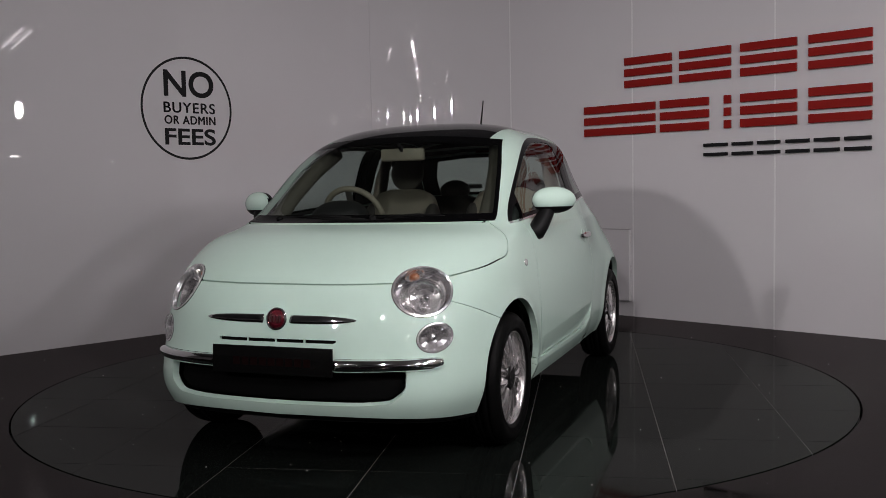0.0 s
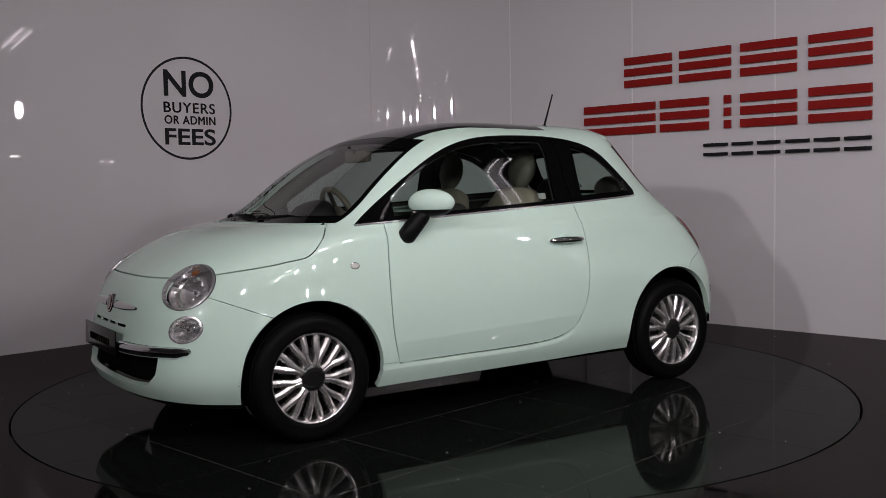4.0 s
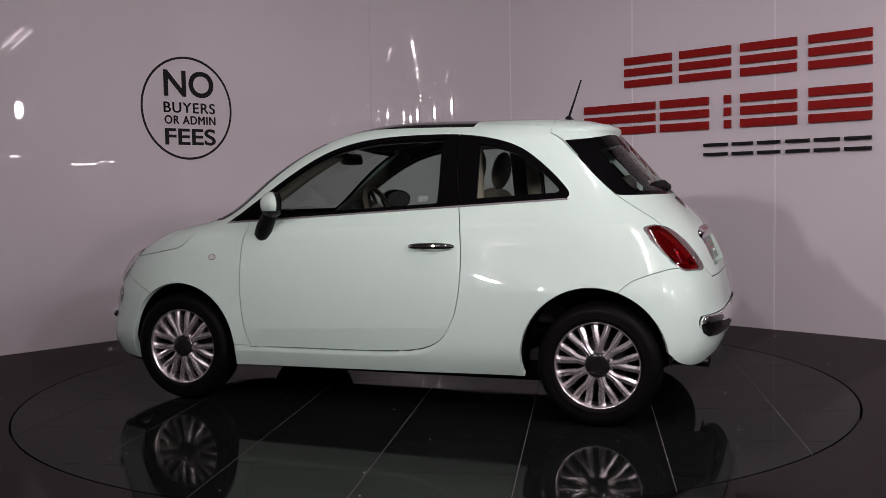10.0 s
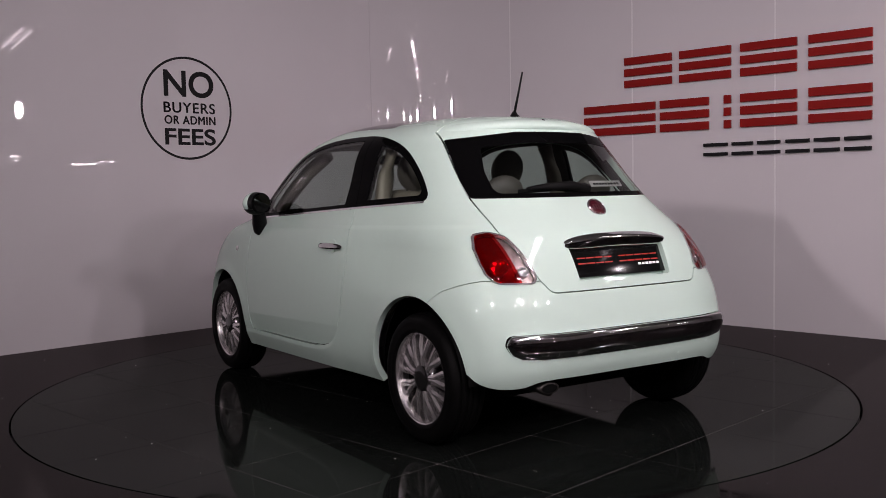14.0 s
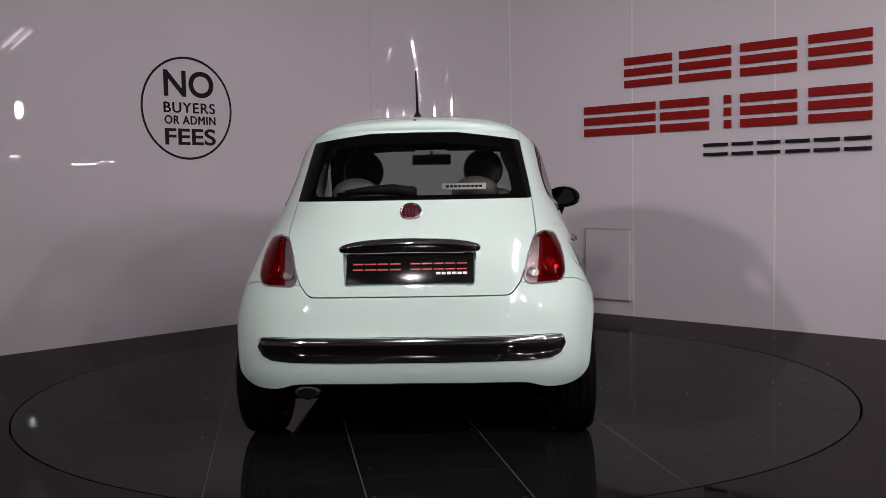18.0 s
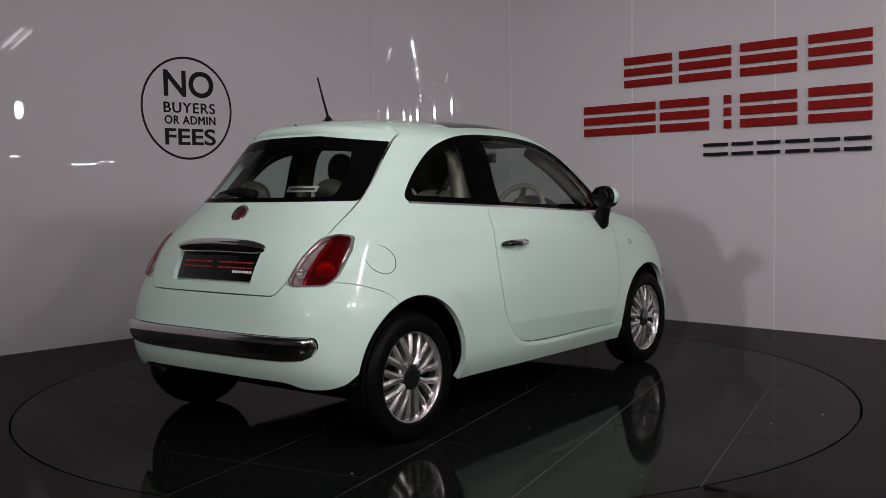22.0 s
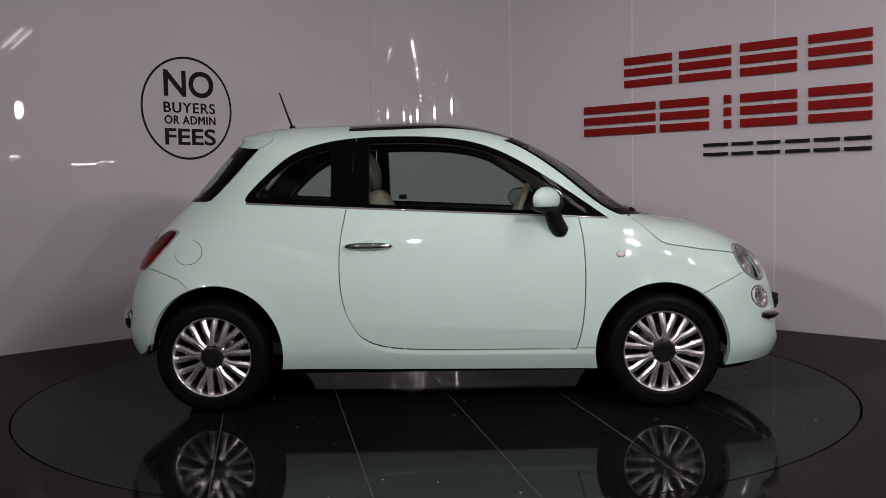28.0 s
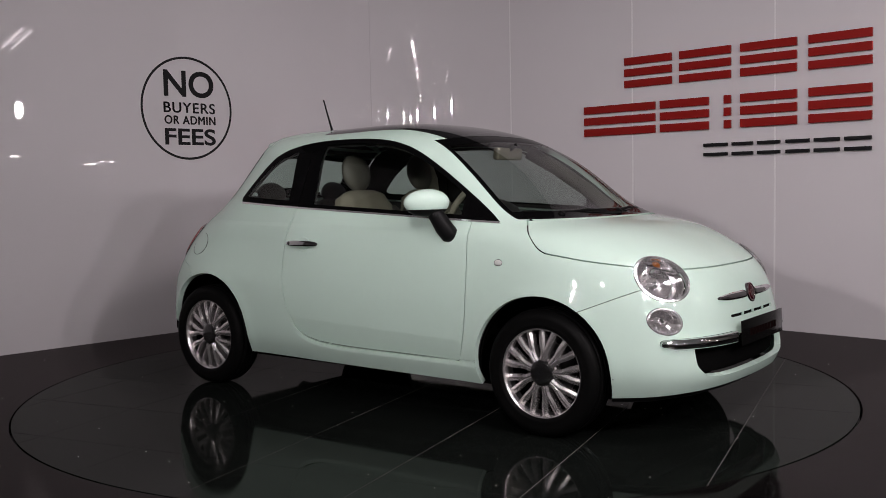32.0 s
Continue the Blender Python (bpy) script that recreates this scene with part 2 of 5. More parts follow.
def build_hall():
    wall = tagged(new("wall_back"), "glossy white wall panels round a curved corner", "wall", kind="structure")
    seams = [-8.56, -4.64, -0.775, 1.068, 2.419, 3.687, 4.99]
    for a, b in zip(seams, seams[1:]):
        wall_panel("panel", a, b, 0.0, TALL, WALL, parent=wall)
    for a in seams[1:-1]:
        visible = a > 0
        half = 0.010 if visible else 0.007
        wall_panel("joint_strip", a - half, a + half, 0.0, TALL, STRIP if visible else WALL, 0.02, 0.0022 if visible else 0.0012, wall)
    for a, b in ((-9.0, 0.0), (0.0, 4.99)):
        tagged(wall_panel("wall_backing", a, b, -0.05, TALL, BACKING, 0.12, -0.055), "plain board behind the wall panels", "wall", kind="structure")
    # floor with a round opening for the turntable
    bm = bmesh.new()
    n = 160
    inner = [bm.verts.new((0.0015 + RING * math.cos(2 * math.pi * k / n), RING * math.sin(2 * math.pi * k / n), 0)) for k in range(n)]
    lower = [bm.verts.new((v.co.x, v.co.y, -0.08)) for v in inner]
    outer = []
    for k in range(n):
        a = 2 * math.pi * k / n
        s = 16 / max(abs(math.cos(a)), abs(math.sin(a)))
        outer.append(bm.verts.new((s * math.cos(a), s * math.sin(a), 0)))
    for k in range(n):
        j = (k + 1) % n
        bm.faces.new((inner[k], outer[k], outer[j], inner[j]))
        bm.faces.new((inner[j], lower[j], lower[k], inner[k]))
    tagged(part("floor", bm, FLOOR, smooth=False), "dark grey polished floor round the turntable", "floor", kind="structure")
    tagged(part("pit_floor", lathe_bm([(0, -0.08), (RING + 0.02, -0.08)], 64), DARK), "dark pit under the turntable", "floor", kind="structure")
    # unseen ceiling, added to block world light and keep floor reflections dark
    tagged(part("ceiling", box_bm(18, 22, 0.1, pose(0, -4, TALL + 0.05)), CEILING, smooth=False), "unseen plain dark ceiling added to close the hall", "ceiling", kind="structure")
    # unseen plain walls, added to close the hall behind the camera against world light
    for name, x, y, sx, sy in (("wall_front", 0, -14.0, 18, 0.15), ("wall_west", -8.0, -6.5, 0.15, 15), ("wall_east", 8.0, -6.45, 0.15, 15.0), ("wall_return", 5.85, 0.98, 4.3, 0.15)):
        tagged(part(name, box_bm(sx, sy, TALL, pose(x, y, TALL / 2)), HALL_WALL, smooth=False), "unseen plain grey wall added to close the hall", "wall", kind="structure")


build_hall()


# ---- the turntable: a disc of polished 60 cm tiles ----
def clip_square(x0, y0, size, radius):
    """The part of a square tile that lies within the round disc, as a polygon."""
    pts = [(x0, y0), (x0 + size, y0), (x0 + size, y0 + size), (x0, y0 + size)]
    if max(math.hypot(x, y) for x, y in pts) <= radius:
        return pts
    for k in range(200):
        c, s = math.cos(math.pi * k / 100), math.sin(math.pi * k / 100)
        out = []
        for (ax, ay), (bx, by) in zip(pts, pts[1:] + pts[:1]):
            da, db = ax * c + ay * s - radius, bx * c + by * s - radius
            if da <= 0:
                out.append((ax, ay))
            if da * db < 0:
                f = da / (da - db)
                out.append((ax + (bx - ax) * f, ay + (by - ay) * f))
        pts = out
        if len(pts) < 3:
            return []
    return pts


def build_turntable():
    table = tagged(new("turntable"), "round turntable of dark polished tiles flush with the floor", "turntable")
    part("disc", lathe_bm([(0, -0.0008), (RING - 0.013, -0.0008), (RING - 0.013, -0.06), (0, -0.06)], 200), GROUT, table)
    turn = pose(0, 0, 0, 0, 0, 12.0)
    pitch, gap = 0.602, 0.0036
    for i in range(-4, 4):
        for j in range(-4, 4):
            pts = clip_square(i * pitch + gap / 2, j * pitch + gap / 2, pitch - gap, RING - 0.011)
            if not pts:
                continue
            bm = bmesh.new()
            lift = 0.0004 * random.random()
            top = [bm.verts.new((x, y, lift)) for x, y in pts]
            low = [bm.verts.new((x, y, -0.01)) for x, y in pts]
            n = len(pts)
            bm.faces.new(top)
            for k in range(n):
                bm.faces.new((top[k], low[k], low[(k + 1) % n], top[(k + 1) % n]))
            bmesh.ops.remove_doubles(bm, verts=bm.verts[:], dist=1e-5)
            bmesh.ops.recalc_face_normals(bm, faces=bm.faces[:])
            bm.transform(turn)
            part("tile", bm, TILE, table, smooth=False)
    return table


turntable = build_turntable()


# ---- the car: a smooth shell lofted through level outlines, then cut into its panels ----
def level(xf, zf, xr, zr, zsf, zsr, w, nf, nr, cf, cr, n=300):
    """Half an outline of the shell from the front centre round the flank to the rear centre: superelliptic corners."""
    pts = []
    for a in np.linspace(0, math.pi / 2, 400):
        c, s = math.cos(a), math.sin(a)
        pts.append((cf + (xf - cf) * c ** (2 / nf), w * s ** (2 / nf), zsf + (zf - zsf) * c * c))
    for k in np.linspace(0, 1, 60)[1:-1]:
        pts.append((cf + (cr - cf) * k, w, zsf + (zsr - zsf) * k))
    for a in np.linspace(math.pi / 2, 0, 400):
        c, s = math.cos(a), math.sin(a)
        pts.append((cr + (xr - cr) * c ** (2 / nr), w * s ** (2 / nr), zsr + (zr - zsr) * c * c))
    p = np.array(pts)
    p[:, 1] *= 1 - 0.008 * ((p[:, 0] - 0.05) / 1.0) ** 2
    d = np.r_[0, np.cumsum(np.hypot(*(p[1:, :2] - p[:-1, :2]).T))]
    q = np.linspace(0, d[-1], n)
    return np.stack([np.interp(q, d, p[:, i]) for i in range(3)], 1)


def natural_spline(x, Y, q):
    """C2 interpolation of the rows of Y, at x, to the places q."""
    n = len(x)
    h = np.diff(x)
    A = np.zeros((n, n))
    R = np.zeros((n,) + Y.shape[1:])
    A[0, 0] = A[-1, -1] = 1
    for i in range(1, n - 1):
        A[i, i - 1], A[i, i], A[i, i + 1] = h[i - 1], 2 * (h[i - 1] + h[i]), h[i]
        R[i] = 6 * ((Y[i + 1] - Y[i]) / h[i] - (Y[i] - Y[i - 1]) / h[i - 1])
    M = np.linalg.solve(A, R.reshape(n, -1)).reshape(R.shape)
    i = np.clip(np.searchsorted(x, q) - 1, 0, n - 2)
    e = (-1,) + (1,) * (Y.ndim - 1)
    a, b, hh = (x[i + 1] - q).reshape(e), (q - x[i]).reshape(e), h[i].reshape(e)
    return M[i] * a ** 3 / (6 * hh) + M[i + 1] * b ** 3 / (6 * hh) + (Y[i] / hh - M[i] * hh / 6) * a + (Y[i + 1] / hh - M[i + 1] * hh / 6) * b


def curve(x, y):
    """A smooth function through a few places."""
    x, y = np.array(x, float), np.array(y, float)
    o = np.argsort(x)
    x, y = x[o], y[o]

    def f(q):
        q = np.asarray(q, float)
        s = natural_spline(x, y, np.clip(q.ravel(), x[0], x[-1])).reshape(q.shape)
        lo, hi = (y[1] - y[0]) / (x[1] - x[0]), (y[-1] - y[-2]) / (x[-1] - x[-2])
        return s + np.where(q < x[0], (q - x[0]) * lo, 0) + np.where(q > x[-1], (q - x[-1]) * hi, 0)
    return f


LEVELS = [
    #      xf     zf     xr      zr    zsf    zsr    w     nf   nr    cf    cr
    level(1.828, 0.212, -1.640, 0.285, 0.205, 0.225, 0.762, 3.3, 4.0, 1.05, -1.08),
    level(1.862, 0.300, -1.678, 0.365, 0.300, 0.310, 0.802, 3.4, 4.0, 1.02, -1.08),
    level(1.856, 0.440, -1.690, 0.470, 0.440, 0.450, 0.818, 3.2, 3.9, 1.00, -1.06),
    level(1.828, 0.600, -1.672, 0.610, 0.600, 0.610, 0.819, 3.0, 3.8, 0.98, -1.02),
    level(1.762, 0.730, -1.638, 0.740, 0.730, 0.740, 0.808, 2.9, 3.5, 0.95, -0.96),
    level(1.620, 0.840, -1.586, 0.860, 0.835, 0.855, 0.792, 2.9, 3.3, 0.90, -0.84),
    level(1.400, 0.935, -1.516, 0.960, 0.910, 0.945, 0.768, 3.1, 3.1, 0.80, -0.74),
    level(1.115, 0.990, -1.428, 1.050, 0.970, 1.040, 0.725, 3.7, 3.0, 0.60, -0.62),
    level(0.800, 1.192, -1.276, 1.220, 1.172, 1.212, 0.662, 4.2, 2.9, 0.30, -0.52),
    level(0.440, 1.402, -1.112, 1.403, 1.387, 1.387, 0.575, 3.9, 2.9, 0.00, -0.47),
    level(0.240, 1.466, -1.045, 1.457, 1.467, 1.462, 0.434, 3.3, 3.0, -0.10, -0.46),
    level(0.050, 1.498, -0.940, 1.481, 1.500, 1.493, 0.222, 3.0, 3.0, -0.20, -0.45),
    level(-0.100, 1.508, -0.800, 1.497, 1.508, 1.505, 0.0001, 3.0, 3.0, -0.25, -0.45),
]


def shell(rows=260):
    grid = np.array(LEVELS)
    mid = np.linalg.norm(grid[1:] - grid[:-1], axis=2).mean(1)
    u = np.r_[0, np.cumsum(mid)]
    G = natural_spline(u, grid, np.linspace(0, u[-1], rows))
    G[:, 0, 1] = G[:, -1, 1] = 0
    G[-1, :, 1] = 0
    x, y, z = G[..., 0], G[..., 1], G[..., 2]
    # the shoulders draw in behind the doors
    ease = lambda q: np.clip(q, 0, 1) ** 2 * (3 - 2 * np.clip(q, 0, 1))
    y *= 1 - 0.054 * ease((-0.30 - x) / 0.60) * ease((z - 0.62) / 0.25) * ease((1.50 - z) / 0.20) * (1 - 0.6 * ease((-1.15 - x) / 0.35))
    # the flank swells a little round the wheels
    flank = (y > 0.5) & (x > -1.5) & (x < 1.55)
    for cx, cz, r in ((1.145, 0.303, 0.342), (-1.13, 0.312, 0.349)):
        d = np.hypot(x - cx, z - cz) - r
        y += np.where(flank & (d > -0.05), 0.007 * np.exp(-(np.maximum(d, 0) / 0.045) ** 2), 0)
    # a soft shoulder lip runs along the flank below the windows
    up = z - (0.930 - 0.018 * x)
    lip = np.clip(up / 0.018, 0, 1) * np.exp(-(np.maximum(up, 0) / 0.075) ** 2)
    y -= np.where(y > 0.5, 0.0050 * lip * np.clip((x + 1.36) / 0.12, 0, 1) * np.clip((0.62 - x) / 0.5, 0, 1), 0)
    nr, nc, _ = G.shape
    V = G.reshape(-1, 3)
    i, j = np.meshgrid(np.arange(nr - 1), np.arange(nc - 1), indexing="ij")
    a = (i * nc + j).ravel()
    T = np.r_[np.stack([a, a + nc, a + nc + 1], 1), np.stack([a, a + nc + 1, a + 1], 1)]
    return V, T


def split(V, T, f):
    """Cuts the triangles along f = 0."""
    s = f(V)
    s = np.where(np.abs(s) < 1e-6, 1e-6, s)
    pos = s > 0
    k = pos[T].sum(1)
    keep = T[(k == 0) | (k == 3)]
    verts, made, out = [], {}, []

    def at(i, j):
        key = (i, j) if i < j else (j, i)
        if key not in made:
            i, j = key
            made[key] = len(V) + len(verts)
            verts.append(V[i] + (V[j] - V[i]) * (s[i] / (s[i] - s[j])))
        return made[key]
    for t in T[(k == 1) | (k == 2)].tolist():
        lone = pos[t].sum() == 1
        i = next(n for n in range(3) if pos[t[n]] == lone)
        a, b, c = t[i], t[(i + 1) % 3], t[(i + 2) % 3]
        p, q = at(a, b), at(a, c)
        out += [(a, p, q), (p, b, c), (p, c, q)]
    V = np.r_[V, np.array(verts).reshape(-1, 3)]
    return V, np.r_[keep, np.array(out, int).reshape(-1, 3)]


def outline(points, r=0.0, ax=(1, 2)):
    """The signed distance to a rounded polygon in the view along one axis; negative inside. The corners are the rounding's centres."""
    P = np.array(points, float)

    def f(V):
        q = V[:, list(ax)]
        d = np.full(len(q), 9.0)
        inside = np.zeros(len(q), bool)
        for a, b in zip(P, np.roll(P, -1, 0)):
            e, w = b - a, q - a
            t = np.clip((w @ e) / (e @ e), 0, 1)
            d = np.minimum(d, np.hypot(*(w - t[:, None] * e).T))
            hit = (a[1] <= q[:, 1]) != (b[1] <= q[:, 1])
            with np.errstate(divide="ignore", invalid="ignore"):
                xs = a[0] + (q[:, 1] - a[1]) * e[0] / (e[1] if e[1] else 1e-9)
            inside ^= hit & (q[:, 0] < xs)
        return np.where(inside, -d, d) - r
    return f


def disc(centre, normal, ra, rb, turn=0.0):
    """Signed size of an ellipse that lies across the normal."""
    c, n = np.array(centre), np.array(normal) / np.linalg.norm(normal)
    s = np.cross([0, 0, 1], n)
    s /= np.linalg.norm(s)
    u = np.cross(n, s)
    ca, sa = math.cos(radians(turn)), math.sin(radians(turn))
    s, u = ca * s + sa * u, ca * u - sa * s

    def f(V):
        d = V - c
        return np.where(np.abs(d @ n) < 0.22, (np.hypot(d @ s / ra, d @ u / rb) - 1) * min(ra, rb), 1.0)
    return f


def joint(*fs):
    return lambda V: np.maximum.reduce([f(V) for f in fs])


X, Y, Z = (lambda V: V[:, 0]), (lambda V: np.abs(V[:, 1])), (lambda V: V[:, 2])
F_ARCH = lambda V: np.hypot(X(V) - 1.145, Z(V) - 0.303) - 0.342
R_ARCH = lambda V: np.hypot(X(V) + 1.130, Z(V) - 0.312) - 0.349
BELT = lambda x: 0.972 + (0.877 - x) * 0.0556
WINDOW_TOP = curve((-1.052, -1.014, -0.878, -0.750, -0.622, -0.435, -0.199, 0.095, 0.30, 0.504, 0.678, 0.89), (1.02, 1.074, 1.222, 1.321, 1.371, 1.403, 1.410, 1.392, 1.339, 1.232, 1.117, 0.966))
def rounded_meet(a, b, r):
    """Two edges that meet in a corner rounded by r."""
    a, b = a + r, b + r
    return np.hypot(np.maximum(a, 0), np.maximum(b, 0)) + np.minimum(np.maximum(a, b), 0) - r


def window_edge(V, inset=0.0, r=0.045):
    """The side window's outline, with its rear lower corner rounded."""
    low, top = BELT(X(V)) - Z(V) + inset, (Z(V) - WINDOW_TOP(X(V))) * 0.8 + inset
    return np.where(X(V) < -0.6, rounded_meet(low, top, r), np.maximum(low, top))


SIDE_WINDOW = lambda V: np.where(Y(V) > 0.42, window_edge(V), 1.0)
DOOR_FRONT = curve((0.31, 0.36, 0.476, 0.587, 0.75, 0.85, 0.943, 1.2), (0.706, 0.722, 0.745, 0.754, 0.756, 0.750, 0.738, 0.68))
DOOR_REAR = curve((0.30, 0.40, 0.465, 0.61, 0.754, 0.897, 1.04, 1.5), (-0.36, -0.410, -0.437, -0.475, -0.485, -0.476, -0.452, -0.40))
DOOR_LOW = curve((0.75, 0.30, -0.10, -0.208, -0.30, -0.36, -0.405, -0.435), (0.311, 0.315, 0.321, 0.329, 0.348, 0.376, 0.420, 0.475))
DOOR = lambda V: np.where(Y(V) > 0.4, np.maximum.reduce([DOOR_LOW(X(V)) - Z(V), X(V) - DOOR_FRONT(Z(V)), DOOR_REAR(Z(V)) - X(V)]), 1.0)
COWL = lambda V: 0.981 + 0.0 * Y(V)
WS_SIDE = curve((0.94, 0.98, 1.10, 1.25, 1.42), (0.668, 0.656, 0.622, 0.580, 0.500))
HEADER = lambda V: 1.412 - 0.11 * Y(V) ** 2
WINDSCREEN = lambda V: np.where(X(V) > 0.1, np.maximum.reduce([COWL(V) - Z(V), Y(V) - WS_SIDE(Z(V)), Z(V) - HEADER(V)]), 1.0)
ROOF_GLASS = lambda V: np.where(X(V) > -0.7, np.maximum.reduce([HEADER(V) - Z(V), Y(V) - 0.470 + 0.02 * X(V), -0.46 - X(V)]), 1.0)
HOOD_LINE = curve((0.92, 0.987, 1.036, 1.09, 1.131, 1.165, 1.20, 1.24, 1.317, 1.44, 1.53, 1.68, 1.73, 1.8), (1.030, 0.982, 0.942, 0.892, 0.854, 0.836, 0.828, 0.822, 0.808, 0.790, 0.776, 0.757, 0.754, 0.750))
HOOD = lambda V: np.where(X(V) > 0.88, np.maximum(HOOD_LINE(X(V)) - Z(V), Z(V) - COWL(V) + 0.004), 1.0)
HEAD_C, HEAD_N = (1.624, 0.554, 0.719), (0.79, 0.47, 0.38)
HEADLIGHT = disc(HEAD_C, HEAD_N, 0.130, 0.113, 20)
FOG_C, FOG_N = (1.675, 0.625, 0.545), (0.84, 0.53, 0.08)
FOGLIGHT = disc(FOG_C, FOG_N, 0.080, 0.059, 14)
FRONT_BUMPER = lambda V: np.where(X(V) > 1.2, np.maximum(Z(V) - np.minimum(0.591 + (X(V) - 1.361) * 0.40, HOOD_LINE(X(V))), 1.15 - X(V)), 1.0)
SEAM_REAR = curve((-1.70, -1.60, -1.49, -1.386, -1.345, -1.31, -1.285, -1.26, -1.15), (0.733, 0.736, 0.742, 0.717, 0.703, 0.688, 0.670, 0.648, 0.54))
REAR_BUMPER = lambda V: np.where(X(V) < -1.1, Z(V) - SEAM_REAR(X(V)), 1.0)
TAIL = lambda V: np.where(X(V) < -1.1, outline([(0.512, 0.758), (0.532, 0.84), (0.556, 0.898), (0.580, 0.907), (0.604, 0.902), (0.621, 0.862), (0.628, 0.81), (0.628, 0.775), (0.620, 0.760)], 0.034)(V), 1.0)
HATCH = lambda V: np.where(X(V) < -0.80, np.maximum(outline([(-0.3, 0.735), (0.40, 0.735), (0.423, 0.765), (0.475, 0.90), (0.494, 0.95), (0.488, 1.085), (0.470, 1.22), (0.449, 1.357), (0.438, 1.43), (0.42, 1.7), (-0.3, 1.7)], 0.050)(V), X(V) + 0.868), 1.0)
REAR_GLASS = lambda V: np.where(X(V) < -0.93, outline([(-0.3, 1.094), (0.526, 1.094), (0.519, 1.16), (0.508, 1.22), (0.487, 1.352), (0.20, 1.385), (-0.3, 1.390)], 0.010)(V), 1.0)
GRILLE = lambda V: np.where(X(V) > 1.4, outline([(-0.2, 0.331), (0.37, 0.339), (0.465, 0.347), (0.492, 0.37), (0.493, 0.405), (-0.2, 0.405)], 0.05)(V), 1.0)
SLOT = lambda V: np.where(X(V) > 1.4, outline([(-0.2, 0.5345), (0.262, 0.5345), (0.262, 0.5385), (-0.2, 0.5385)], 0.0045)(V), 1.0)
BAR = lambda V: np.where(X(V) > 1.4, outline([(0.27, 0.430), (0.62, 0.434), (0.647, 0.444), (0.647, 0.452), (0.62, 0.456), (0.27, 0.458)], 0.014)(V), 1.0)
TAIL_RED = lambda V: np.where(X(V) < -1.1, 0.549 + (Z(V) - 0.76) * 0.13 - Y(V), 1.0)
CREASE = lambda V: 0.436 - 0.0365 * X(V) - Z(V)
LOW_REAR = curve((0.0, 0.35, 0.47, 0.505, 0.55, 0.60, 0.65, 0.70, 0.735, 0.79), (0.323, 0.322, 0.319, 0.314, 0.299, 0.292, 0.293, 0.305, 0.326, 0.40))
LOW_FRONT = curve((0.0, 0.32, 0.50, 0.64, 0.72, 0.8), (0.236, 0.240, 0.233, 0.219, 0.208, 0.20))
UNDER = lambda V: np.where(X(V) < -1.4, LOW_REAR(Y(V)) - Z(V), np.where(X(V) > 1.4, LOW_FRONT(Y(V)) - Z(V), -1.0))
REAR_BAR = lambda V: np.where(X(V) < -1.3, outline([(-0.2, 0.432), (0.50, 0.435), (0.582, 0.441), (0.612, 0.455), (0.627, 0.482), (0.623, 0.497), (-0.2, 0.498)], 0.024)(V), 1.0)
RECESS = lambda V: np.where(X(V) < -1.3, outline([(-0.2, 0.745), (0.256, 0.745), (0.266, 0.880), (-0.2, 0.895)], 0.018)(V), 1.0)
WS_CLEAR = lambda V: np.where(X(V) > 0.1, np.maximum.reduce([COWL(V) + 0.034 - Z(V), Y(V) - WS_SIDE(Z(V)) + 0.016, Z(V) - HEADER(V) + 0.035]), 1.0)
RG_CLEAR = lambda V: np.where(X(V) < -0.93, outline([(-0.3, 1.130), (0.420, 1.130), (0.412, 1.20), (0.380, 1.295), (0.20, 1.315), (-0.3, 1.318)], 0.025)(V), 1.0)
DOOR_GLASS = lambda V: np.maximum.reduce([SIDE_WINDOW(V) + 0.020, BELT(X(V)) + 0.012 - Z(V), -0.335 - X(V), X(V) - 0.665])
QUARTER_GLASS = lambda V: np.where(Y(V) > 0.42, np.maximum(window_edge(V, 0.030, 0.035), X(V) + 0.535), 1.0)
GAP = 0.0028
DOOR_GAP = 0.0026


def shrink(f, d):
    return lambda V: f(V) + d


